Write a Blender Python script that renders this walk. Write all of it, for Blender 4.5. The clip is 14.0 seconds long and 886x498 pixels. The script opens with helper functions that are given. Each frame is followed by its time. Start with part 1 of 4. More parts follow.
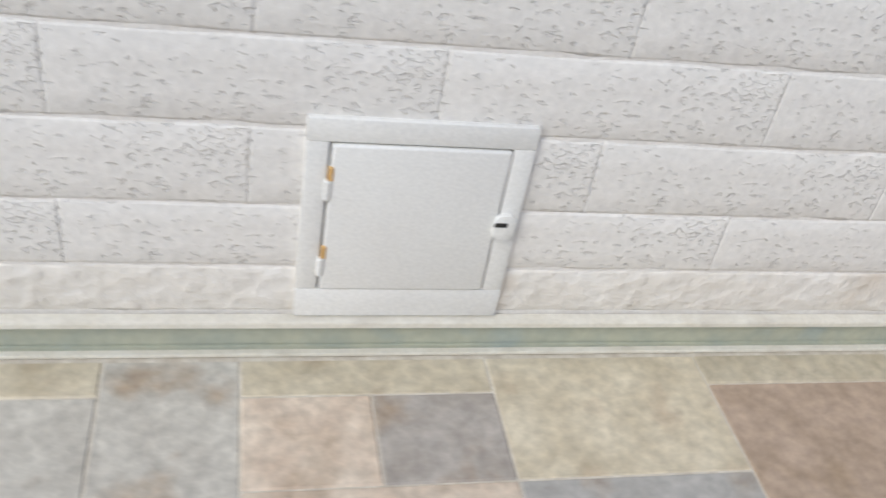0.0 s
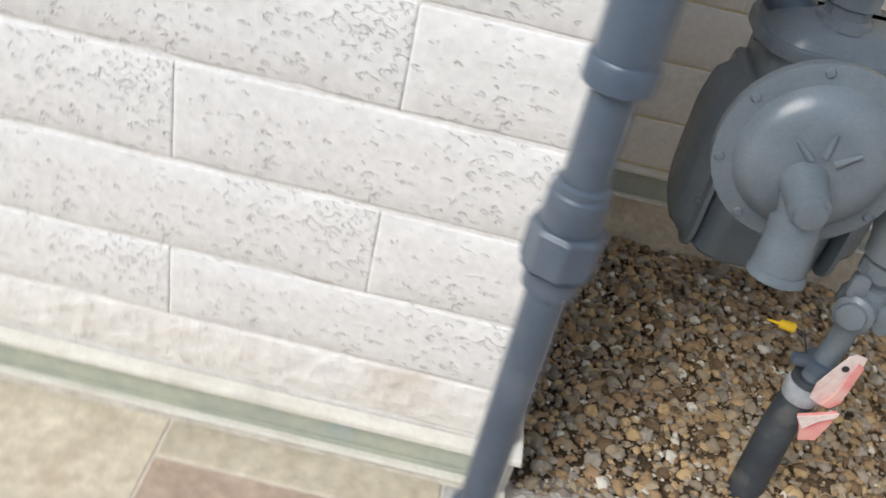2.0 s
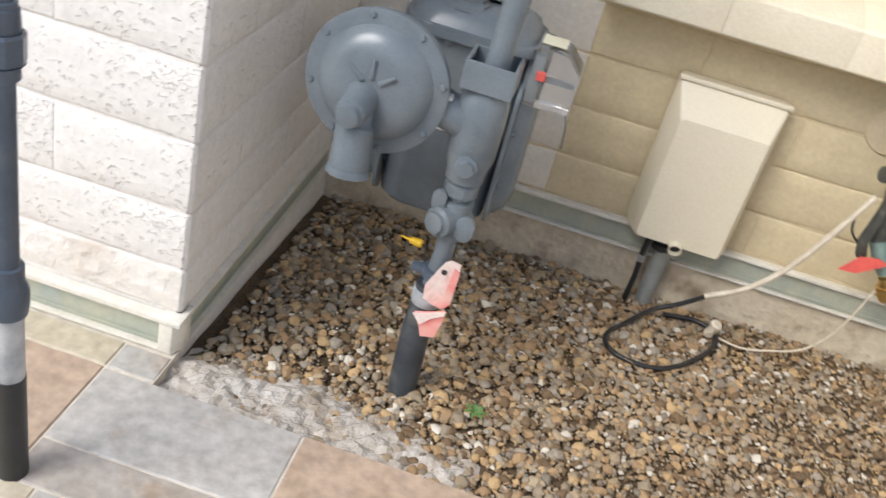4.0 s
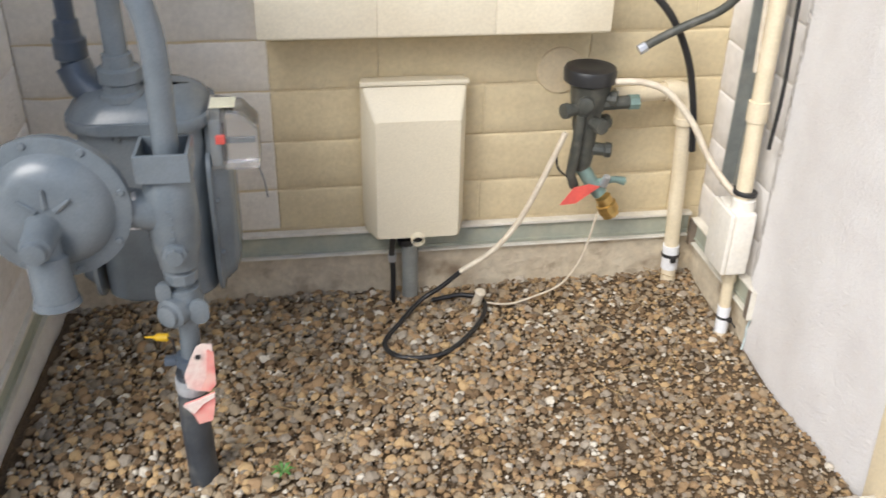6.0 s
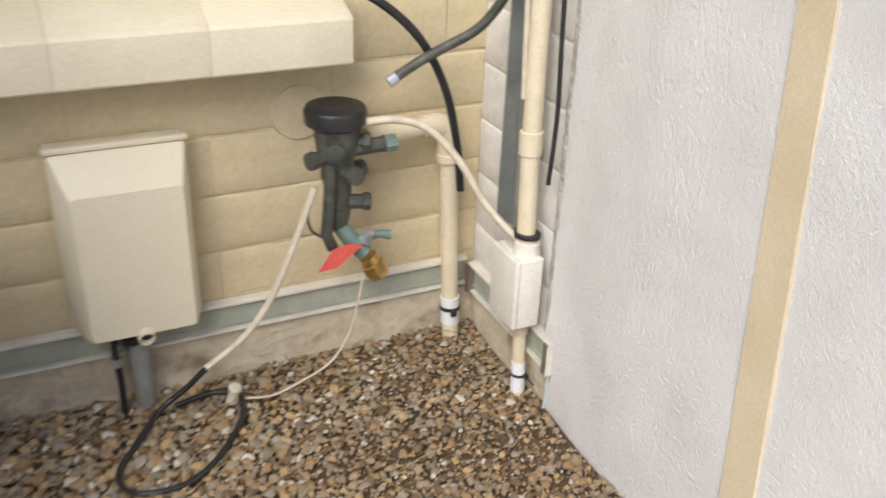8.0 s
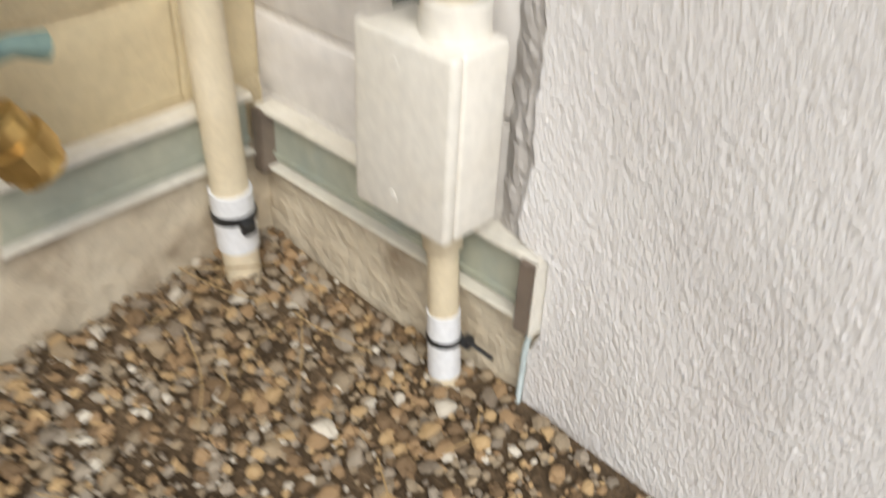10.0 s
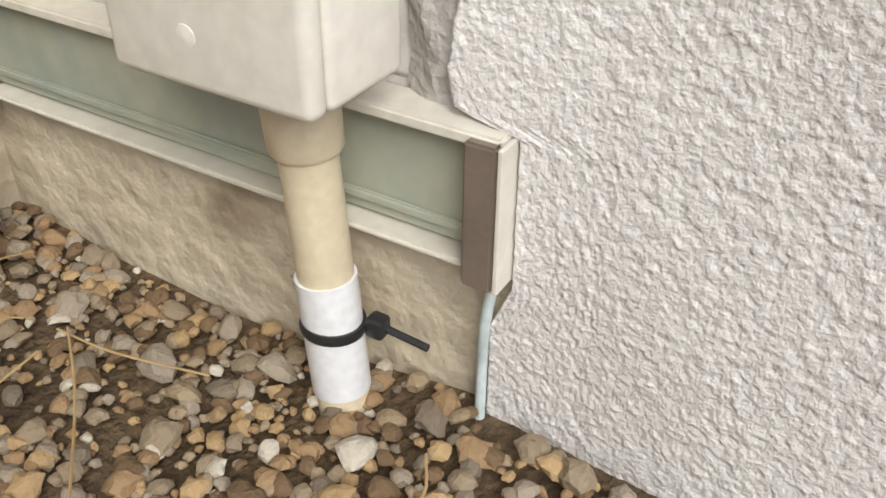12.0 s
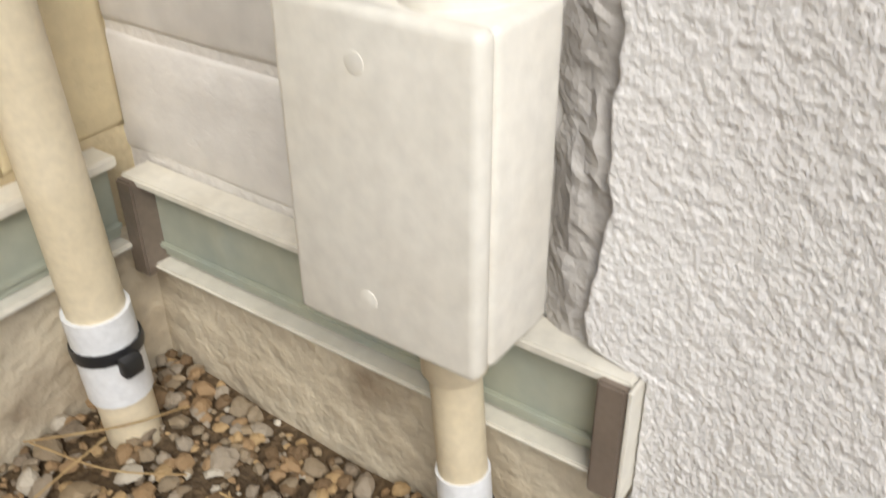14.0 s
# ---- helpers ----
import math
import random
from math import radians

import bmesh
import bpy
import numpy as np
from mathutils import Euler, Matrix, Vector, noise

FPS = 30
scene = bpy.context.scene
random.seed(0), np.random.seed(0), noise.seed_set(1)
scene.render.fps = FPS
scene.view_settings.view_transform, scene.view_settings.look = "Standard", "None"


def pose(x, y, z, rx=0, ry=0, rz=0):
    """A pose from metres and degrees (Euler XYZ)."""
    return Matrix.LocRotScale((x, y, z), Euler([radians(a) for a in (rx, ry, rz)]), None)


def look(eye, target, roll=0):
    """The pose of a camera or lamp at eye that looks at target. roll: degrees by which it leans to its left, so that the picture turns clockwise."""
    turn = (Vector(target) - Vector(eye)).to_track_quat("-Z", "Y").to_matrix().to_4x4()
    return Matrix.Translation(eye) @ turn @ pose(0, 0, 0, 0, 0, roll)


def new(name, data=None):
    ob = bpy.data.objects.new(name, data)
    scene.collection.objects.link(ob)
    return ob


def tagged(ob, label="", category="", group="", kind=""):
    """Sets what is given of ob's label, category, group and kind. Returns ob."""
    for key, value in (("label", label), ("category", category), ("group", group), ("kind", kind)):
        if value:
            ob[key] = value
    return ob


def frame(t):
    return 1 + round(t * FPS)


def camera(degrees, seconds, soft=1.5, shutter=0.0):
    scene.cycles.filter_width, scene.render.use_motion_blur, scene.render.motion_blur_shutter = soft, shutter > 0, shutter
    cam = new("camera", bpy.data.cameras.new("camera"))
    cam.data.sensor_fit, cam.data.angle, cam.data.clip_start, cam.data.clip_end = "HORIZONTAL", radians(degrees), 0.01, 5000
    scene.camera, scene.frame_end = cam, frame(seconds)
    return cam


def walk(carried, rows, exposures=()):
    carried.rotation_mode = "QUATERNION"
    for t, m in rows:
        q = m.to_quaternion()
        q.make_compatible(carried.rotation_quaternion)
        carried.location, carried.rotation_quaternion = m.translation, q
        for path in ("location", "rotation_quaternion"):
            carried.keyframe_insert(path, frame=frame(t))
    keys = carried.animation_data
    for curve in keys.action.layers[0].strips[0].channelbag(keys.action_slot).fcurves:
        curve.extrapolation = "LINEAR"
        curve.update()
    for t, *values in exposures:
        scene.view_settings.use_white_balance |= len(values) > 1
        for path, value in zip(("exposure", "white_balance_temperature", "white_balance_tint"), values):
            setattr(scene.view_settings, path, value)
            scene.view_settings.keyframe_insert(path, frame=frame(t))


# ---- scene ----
cam = camera(51.4, 14.0, shutter=0.45)
PATH = [
    (0, (-1.365, -1.166, 1.142), (-0.908, 0.363, -0.063), 11.2),
    (0.5, (-1.028, -1.13, 1.142), (-0.672, 0.38, -0.12), 11.6),
    (1, (-0.75, -0.981, 1.107), (-0.312, 0.457, -0.212), 13.5),
    (1.1, (-0.712, -0.951, 1.097), (-0.214, 0.52, -0.164), 15.7),
    (1.5, (-0.53, -0.869, 1.141), (-0.097, 0.591, -0.155), 15.7),
    (2, (-0.161, -0.961, 1.104), (-0.156, 0.657, -0.071), 13.6),
    (2.5, (0.134, -1.086, 1.132), (-0.133, 0.497, -0.06), 17.2),
    (3, (0.354, -1.184, 1.151), (0.12, 0.478, 0.063), 21.2),
    (5.3, (0.629, -1.338, 1.268), (0.723, 0.379, 0.246), 3.3),
    (5.5, (0.637, -1.332, 1.272), (0.78, 0.393, 0.27), 2.8),
    (6, (0.691, -1.3, 1.304), (0.964, 0.412, 0.308), 1.3),
    (6.5, (0.713, -1.276, 1.325), (1.067, 0.423, 0.332), -0.1),
    (7, (0.741, -1.247, 1.328), (1.175, 0.431, 0.329), 0.5),
    (7.5, (0.742, -1.17, 1.316), (1.288, 0.477, 0.322), 1.5),
    (7.7, (0.761, -1.083, 1.275), (1.4, 0.559, 0.329), 2.0),
    (9.8, (1.179, 0.102, 0.706), (2.356, 1.197, -0.484), 2.0),
    (10, (1.225, 0.128, 0.562), (2.433, 1.205, -0.613), 3.0),
    (10.3, (1.268, 0.136, 0.399), (2.554, 1.221, -0.682), 2.1),
    (10.5, (1.323, 0.206, 0.356), (2.617, 1.228, -0.776), 1.7),
    (11, (1.425, 0.302, 0.285), (2.847, 1.207, -0.791), 1.3),
    (11.5, (1.455, 0.328, 0.282), (2.871, 1.183, -0.843), 0.4),
    (12, (1.439, 0.33, 0.279), (2.844, 1.173, -0.868), 0.6),
    (12.5, (1.428, 0.336, 0.289), (2.833, 1.185, -0.853), 0.3),
    (13, (1.408, 0.341, 0.314), (2.79, 1.271, -0.794), 0.7),
    (13.5, (1.412, 0.347, 0.342), (2.791, 1.294, -0.754), 0.2),
    (14, (1.416, 0.362, 0.395), (2.784, 1.347, -0.681), -0.6),
]
EXPOSURES = [(0.0, -0.2, 6300, 8), (1.0, -0.1, 6300, 8), (1.5, 0.02, 6300, 7), (2.5, 0.25, 6450, 9), (5.5, 0.5, 6500, 10), (7.5, 0.2, 6600, 10), (10.0, 0.26, 6600, 8), (10.5, 0.36, 6600, 8), (11.2, 0.26, 6600, 8), (12.5, 0.26, 6600, 8), (14.0, 0.22, 6600, 8)]
walk(cam, [(t, look(eye, target, roll)) for t, eye, target, roll in PATH], EXPOSURES)

# ---- light: bright open shade, sky from behind the walker ----
world = bpy.data.worlds.new("sky")
scene.world = world
world.use_nodes = True
wn = world.node_tree
sky = wn.nodes.new("ShaderNodeTexSky")
sky.sky_type = "NISHITA"
sky.sun_disc = False
sky.sun_elevation, sky.sun_rotation = radians(42), radians(222)
wn.nodes["Background"].inputs["Strength"].default_value = 0.15
wn.links.new(sky.outputs["Color"], wn.nodes["Background"].inputs["Color"])
sun = new("sun", bpy.data.lights.new("sun", "SUN"))
sun.data.energy, sun.data.angle, sun.data.color = 2.4, radians(35), (1.0, 0.97, 0.92)
sun.matrix_world = look((-3.0, -3.3, 4.0), (0, 0, 0))

# ---- materials ----


def mat(name, col, col2=None, rough=0.6, metal=0.0, scale=12.0, fine=120.0, bump=0.2, depth=0.002, dirt=None, dirt_amt=0.0, spread=0.0, island=False, trans=0.0, speck=0.06):
    """Two-scale noise colour, fine bump, blotchy dirt; spread varies the value from piece to piece."""
    m = bpy.data.materials.new(name)
    m.use_nodes = True
    t, N = m.node_tree, m.node_tree.nodes
    b = N["Principled BSDF"]
    b.inputs["Roughness"].default_value, b.inputs["Metallic"].default_value = rough, metal
    if trans:
        b.inputs["Transmission Weight"].default_value = trans
    co = N.new("ShaderNodeTexCoord")
    n1 = N.new("ShaderNodeTexNoise")
    n1.inputs["Scale"].default_value, n1.inputs["Detail"].default_value = scale, 5
    n2 = N.new("ShaderNodeTexNoise")
    n2.inputs["Scale"].default_value, n2.inputs["Detail"].default_value = fine, 4
    for n in (n1, n2):
        t.links.new(co.outputs["Object"], n.inputs["Vector"])
    r = N.new("ShaderNodeValToRGB")
    r.color_ramp.elements[0].position, r.color_ramp.elements[1].position = 0.3, 0.7
    c2 = col2 or tuple(0.8 * c for c in col)
    r.color_ramp.elements[0].color, r.color_ramp.elements[1].color = (*c2, 1), (*col, 1)
    t.links.new(n1.outputs["Fac"], r.inputs["Fac"])
    last = r.outputs["Color"]
    if dirt:
        n3 = N.new("ShaderNodeTexNoise")
        n3.inputs["Scale"].default_value, n3.inputs["Detail"].default_value = scale * 0.6, 8
        t.links.new(co.outputs["Object"], n3.inputs["Vector"])
        r3 = N.new("ShaderNodeValToRGB")
        r3.color_ramp.elements[0].position, r3.color_ramp.elements[1].position = 0.56, 0.74
        r3.color_ramp.elements[0].color, r3.color_ramp.elements[1].color = (0, 0, 0, 1), (dirt_amt,) * 3 + (1,)
        t.links.new(n3.outputs["Fac"], r3.inputs["Fac"])
        mx = N.new("ShaderNodeMix")
        mx.data_type = "RGBA"
        t.links.new(r3.outputs["Color"], mx.inputs["Factor"])
        t.links.new(last, mx.inputs["A"])
        mx.inputs["B"].default_value = (*dirt, 1)
        last = mx.outputs["Result"]
    if spread:
        hs = N.new("ShaderNodeHueSaturation")
        mr = N.new("ShaderNodeMapRange")
        mr.inputs["To Min"].default_value, mr.inputs["To Max"].default_value = 1 - spread, 1 + spread
        if island:
            g = N.new("ShaderNodeNewGeometry")
            t.links.new(g.outputs["Random Per Island"], mr.inputs["Value"])
        else:
            g = N.new("ShaderNodeObjectInfo")
            t.links.new(g.outputs["Random"], mr.inputs["Value"])
        t.links.new(mr.outputs["Result"], hs.inputs["Value"])
        t.links.new(last, hs.inputs["Color"])
        last = hs.outputs["Color"]
    sp, ms = N.new("ShaderNodeHueSaturation"), N.new("ShaderNodeMapRange")
    ms.inputs["From Min"].default_value, ms.inputs["From Max"].default_value = 0.3, 0.7
    ms.inputs["To Min"].default_value, ms.inputs["To Max"].default_value = 1 - speck, 1 + speck
    t.links.new(n2.outputs["Fac"], ms.inputs["Value"])
    t.links.new(ms.outputs["Result"], sp.inputs["Value"])
    t.links.new(last, sp.inputs["Color"])
    t.links.new(sp.outputs["Color"], b.inputs["Base Color"])
    if bump:
        bp = N.new("ShaderNodeBump")
        bp.inputs["Strength"].default_value, bp.inputs["Distance"].default_value = bump, depth
        t.links.new(n2.outputs["Fac"], bp.inputs["Height"])
        t.links.new(bp.outputs["Normal"], b.inputs["Normal"])
    return m


def pitted(m, amount=0.75, scale=125.0):
    """Adds elongated pits, as in slump block, to the bump of a material."""
    t, N = m.node_tree, m.node_tree.nodes
    old = next(n for n in N if n.type == "BUMP")
    co = next(n for n in N if n.type == "TEX_COORD")
    mp = N.new("ShaderNodeMapping")
    mp.inputs["Scale"].default_value = (0.62, 0.62, 1.15)
    t.links.new(co.outputs["Object"], mp.inputs["Vector"])
    n = N.new("ShaderNodeTexNoise")
    n.inputs["Scale"].default_value, n.inputs["Detail"].default_value = scale, 3
    t.links.new(mp.outputs["Vector"], n.inputs["Vector"])
    big = N.new("ShaderNodeTexNoise")
    big.inputs["Scale"].default_value = 7
    t.links.new(co.outputs["Object"], big.inputs["Vector"])
    mu = N.new("ShaderNodeMath")
    mu.operation = "MULTIPLY_ADD"
    t.links.new(big.outputs["Fac"], mu.inputs[0])
    mu.inputs[1].default_value = 0.45
    t.links.new(n.outputs["Fac"], mu.inputs[2])
    r = N.new("ShaderNodeValToRGB")
    r.color_ramp.elements[0].position, r.color_ramp.elements[1].position = 0.85, 0.91
    r.color_ramp.elements[0].color, r.color_ramp.elements[1].color = (1, 1, 1, 1), (0, 0, 0, 1)
    t.links.new(mu.outputs["Value"], r.inputs["Fac"])
    b2 = N.new("ShaderNodeBump")
    b2.inputs["Strength"].default_value, b2.inputs["Distance"].default_value = amount, 0.004
    t.links.new(r.outputs["Color"], b2.inputs["Height"])
    t.links.new(old.outputs["Normal"], b2.inputs["Normal"])
    t.links.new(b2.outputs["Normal"], N["Principled BSDF"].inputs["Normal"])
    return m


WHITE = pitted(mat("white_painted_block", (0.82, 0.79, 0.75), (0.76, 0.73, 0.69), 0.75, scale=5, fine=90, bump=0.35, depth=0.004, dirt=(0.66, 0.58, 0.5), dirt_amt=0.22, spread=0.012))
CRUMB = mat("crumbling_painted_mortar", (0.8, 0.765, 0.715), (0.73, 0.68, 0.61), 0.9, scale=9, fine=38, bump=0.9, depth=0.009, dirt=(0.5, 0.4, 0.3), dirt_amt=0.5, speck=0.07)
# cream paint, set darker and more saturated to carry the corner's shade
CREAM = pitted(mat("cream_painted_block", (0.7, 0.595, 0.385), (0.62, 0.515, 0.325), 0.75, scale=5, fine=90, bump=0.35, depth=0.004, dirt=(0.45, 0.33, 0.2), dirt_amt=0.3, spread=0.02), 0.25)
WHITE_SMOOTH = pitted(mat("white_painted_side_block", (0.8, 0.77, 0.74), (0.74, 0.71, 0.68), 0.7, scale=5, fine=45, bump=0.5, depth=0.004, dirt=(0.62, 0.54, 0.44), dirt_amt=0.25, spread=0.012), 0.12)
BEIGE = pitted(mat("beige_white_painted_block", (0.76, 0.71, 0.62), (0.7, 0.65, 0.57), 0.75, scale=5, fine=90, bump=0.35, depth=0.004, dirt=(0.55, 0.46, 0.34), dirt_amt=0.25, spread=0.02), 0.3)
MORTAR = mat("painted_mortar", (0.82, 0.79, 0.75), (0.74, 0.7, 0.66), 0.85, scale=20, fine=160, bump=0.5, depth=0.004)
MORTAR_C = mat("cream_mortar", (0.68, 0.57, 0.37), (0.58, 0.475, 0.3), 0.85, scale=20, fine=160, bump=0.5, depth=0.004)
FOOT = mat("weathered_footing", (0.68, 0.6, 0.46), (0.54, 0.46, 0.34), 0.9, scale=16, fine=50, bump=0.9, depth=0.007, dirt=(0.29, 0.22, 0.15), dirt_amt=0.95, speck=0.1)
STUCCO = mat("white_stucco", (0.8, 0.78, 0.76), (0.74, 0.71, 0.69), 0.85, scale=9, fine=330, bump=0.8, depth=0.0024, dirt=(0.66, 0.6, 0.55), dirt_amt=0.2)
STRIPE = mat("tan_stripe", (0.73, 0.62, 0.43), (0.66, 0.55, 0.37), 0.85, scale=9, fine=200, bump=0.4, depth=0.002)
GALV = mat("grey_green_galvanised", (0.47, 0.48, 0.38), (0.37, 0.4, 0.34), 0.45, 0.0, scale=18, fine=60, bump=0.1, dirt=(0.35, 0.42, 0.42), dirt_amt=0.6)
LIP = mat("cream_painted_metal", (0.79, 0.76, 0.68), (0.7, 0.66, 0.57), 0.45, scale=25, fine=120, bump=0.1, dirt=(0.5, 0.46, 0.4), dirt_amt=0.4)
CAPM = mat("bronze_end_cap", (0.25, 0.2, 0.16), (0.2, 0.16, 0.13), 0.45, 0.2, scale=30, fine=200, bump=0.05)
GREY = mat("grey_meter_paint", (0.17, 0.2, 0.225), (0.13, 0.155, 0.175), 0.27, 0.0, scale=14, fine=250, bump=0.12, depth=0.001, dirt=(0.24, 0.25, 0.25), dirt_amt=0.35)
PIPEG = mat("blue_grey_pipe_paint", (0.09, 0.115, 0.15), (0.065, 0.085, 0.115), 0.3, 0.0, scale=14, fine=250, bump=0.12, depth=0.001, dirt=(0.28, 0.29, 0.3), dirt_amt=0.3)
ALU = mat("silver_metal", (0.7, 0.72, 0.75), (0.55, 0.57, 0.6), 0.3, 0.7, scale=30, fine=200, bump=0.1)
BLACK = mat("black_plastic", (0.02, 0.02, 0.022), (0.03, 0.03, 0.03), 0.4, scale=30, fine=200, bump=0.1)
DARKP = mat("dark_weathered_plastic", (0.05, 0.055, 0.05), (0.09, 0.09, 0.075), 0.5, scale=40, fine=180, bump=0.3, dirt=(0.2, 0.19, 0.16), dirt_amt=0.6)
BOXM = mat("cream_plastic_box", (0.8, 0.73, 0.57), (0.74, 0.67, 0.51), 0.42, scale=4, fine=300, bump=0.08, depth=0.001, dirt=(0.6, 0.52, 0.38), dirt_amt=0.25)
JBM = mat("painted_junction_box", (0.83, 0.8, 0.73), (0.79, 0.75, 0.67), 0.42, scale=12, fine=90, bump=0.25, depth=0.002, dirt=(0.66, 0.58, 0.44), dirt_amt=0.25)
PVC = mat("aged_cream_pvc", (0.8, 0.7, 0.52), (0.72, 0.62, 0.44), 0.4, scale=14, fine=160, bump=0.1, dirt=(0.5, 0.4, 0.26), dirt_amt=0.3)
PVCW = mat("white_pvc", (0.85, 0.86, 0.88), (0.8, 0.81, 0.83), 0.35, scale=20, fine=160, bump=0.05)
BRASS = mat("brass", (0.75, 0.52, 0.2), (0.5, 0.33, 0.12), 0.3, 0.9, scale=40, fine=200, bump=0.15)
GREENM = mat("oxidised_copper_green", (0.25, 0.36, 0.32), (0.18, 0.26, 0.24), 0.5, 0.4, scale=40, fine=200, bump=0.3)
RED = mat("red_plastic_tag", (0.8, 0.13, 0.1), (0.65, 0.1, 0.09), 0.5, scale=20, fine=150, bump=0.15)
PINK = mat("pink_warning_tape", (0.8, 0.17, 0.16), (0.85, 0.55, 0.48), 0.5, scale=25, fine=100, bump=0.3)
YELLOW = mat("yellow_plastic", (0.85, 0.55, 0.02), (0.7, 0.42, 0.02), 0.4, scale=30, fine=150, bump=0.1)
CABLEW = mat("dirty_white_cable", (0.72, 0.65, 0.52), (0.55, 0.47, 0.36), 0.5, scale=30, fine=150, bump=0.1)
SOIL = mat("brown_soil", (0.17, 0.115, 0.065), (0.085, 0.056, 0.03), 0.95, scale=10, fine=150, bump=0.9, depth=0.008, dirt=(0.17, 0.11, 0.055), dirt_amt=0.7, speck=0.35)
STRAW = mat("dry_straw", (0.5, 0.36, 0.17), (0.34, 0.22, 0.1), 0.7, scale=40, fine=200, bump=0.1)
GROUT = mat("sandy_grout", (0.72, 0.67, 0.58), (0.52, 0.46, 0.38), 0.95, scale=30, fine=200, bump=0.6, depth=0.003)
CEMENT = mat("grey_cement", (0.6, 0.57, 0.54), (0.4, 0.37, 0.34), 0.9, scale=22, fine=160, bump=0.7, depth=0.004)
CLEAR = mat("clear_plastic", (0.95, 0.95, 0.95), (0.9, 0.9, 0.9), 0.12, scale=20, fine=150, bump=0.05, trans=0.9)
PALE = mat("pale_label", (0.8, 0.78, 0.6), (0.72, 0.7, 0.52), 0.5, scale=20, fine=150, bump=0.05)
LEAF = mat("green_leaf", (0.1, 0.26, 0.06), (0.06, 0.18, 0.04), 0.6, scale=40, fine=200, bump=0.2)
GLUE = mat("pale_blue_sealant", (0.6, 0.68, 0.68), (0.5, 0.58, 0.58), 0.6, scale=50, fine=200, bump=0.4)
# near-black colour stands in for the shade inside holes and slots
DARKH = mat("opening_shade", (0.03, 0.028, 0.025), (0.02, 0.02, 0.02), 0.8, bump=0)
SIDING = mat("far_wall_paint", (0.6, 0.55, 0.48), (0.5, 0.45, 0.38), 0.8, scale=3, fine=60, bump=0.3)


def travertine(i, col, col2):
    return mat("travertine_" + "abcdef"[i], col, col2, 0.55, scale=13, fine=42, bump=0.55, depth=0.004, dirt=(0.36, 0.26, 0.17), dirt_amt=0.85, spread=0.08, speck=0.17)


TRAV = [travertine(i, a, b) for i, (a, b) in enumerate([((0.56, 0.53, 0.47), (0.44, 0.41, 0.36)), ((0.68, 0.58, 0.47), (0.55, 0.43, 0.33)), ((0.45, 0.41, 0.37), (0.35, 0.31, 0.27)), ((0.62, 0.55, 0.42), (0.5, 0.43, 0.31)), ((0.5, 0.38, 0.29), (0.39, 0.29, 0.21)), ((0.5, 0.48, 0.45), (0.4, 0.38, 0.35))])]


def stone_material():
    m = mat("pebble", (0.3, 0.22, 0.14), (0.2, 0.14, 0.09), 0.8, scale=90, fine=330, bump=0.7, depth=0.002, speck=0.3)
    t, N = m.node_tree, m.node_tree.nodes
    b = N["Principled BSDF"]
    g = N.new("ShaderNodeNewGeometry")
    r = N.new("ShaderNodeValToRGB")
    e = r.color_ramp.elements
    cols = [(0.0, (0.16, 0.1, 0.05)), (0.16, (0.4, 0.26, 0.135)), (0.34, (0.32, 0.26, 0.18)), (0.5, (0.42, 0.33, 0.215)), (0.62, (0.4, 0.35, 0.28)), (0.74, (0.58, 0.4, 0.2)), (0.87, (0.22, 0.19, 0.15)), (0.945, (0.78, 0.73, 0.62))]
    e[0].position, e[0].color = cols[0][0], (*cols[0][1], 1)
    e[1].position, e[1].color = cols[-1][0], (*cols[-1][1], 1)
    for p, c in cols[1:-1]:
        k = e.new(p)
        k.color = (*c, 1)
    r.color_ramp.interpolation = "CONSTANT"
    t.links.new(g.outputs["Random Per Island"], r.inputs["Fac"])
    ramp = b.inputs["Base Color"].links[0].from_socket
    mx = N.new("ShaderNodeMix")
    mx.data_type = "RGBA"
    mx.inputs["Factor"].default_value = 0.15
    t.links.new(r.outputs["Color"], mx.inputs["A"])
    t.links.new(ramp, mx.inputs["B"])
    # mud clings to the stones, more so towards the damp corner
    sep, nz = N.new("ShaderNodeSeparateXYZ"), N.new("ShaderNodeTexNoise")
    nz.inputs["Scale"].default_value, nz.inputs["Detail"].default_value = 6.0, 6
    t.links.new(g.outputs["Position"], sep.inputs["Vector"])
    t.links.new(g.outputs["Position"], nz.inputs["Vector"])
    ma, cl = N.new("ShaderNodeMath"), N.new("ShaderNodeMapRange")
    ma.operation = "MULTIPLY_ADD"
    t.links.new(sep.outputs["X"], ma.inputs[0])
    ma.inputs[1].default_value = 0.16
    t.links.new(nz.outputs["Fac"], ma.inputs[2])
    t.links.new(ma.outputs["Value"], cl.inputs["Value"])
    cl.inputs["From Min"].default_value, cl.inputs["From Max"].default_value = 0.58, 0.82
    cl.inputs["To Max"].default_value = 0.36
    mud = N.new("ShaderNodeMix")
    mud.data_type = "RGBA"
    t.links.new(cl.outputs["Result"], mud.inputs["Factor"])
    t.links.new(mx.outputs["Result"], mud.inputs["A"])
    mud.inputs["B"].default_value = (0.17, 0.105, 0.05, 1)
    t.links.new(mud.outputs["Result"], b.inputs["Base Color"])
    return m


STONE = stone_material()

# ---- mesh helpers ----


def part(name, bm, material, parent=None, label="", smooth=None):
    bmesh.ops.recalc_face_normals(bm, faces=bm.faces)
    me = bpy.data.meshes.new(name)
    bm.to_mesh(me)
    bm.free()
    me.materials.append(material)
    if smooth is not None:
        for p in me.polygons:
            p.use_smooth = True
        me.set_sharp_from_angle(angle=radians(smooth))
    ob = new(name, me)
    if parent is not None:
        ob.parent = parent
    if label:
        ob["label"] = label
    return ob


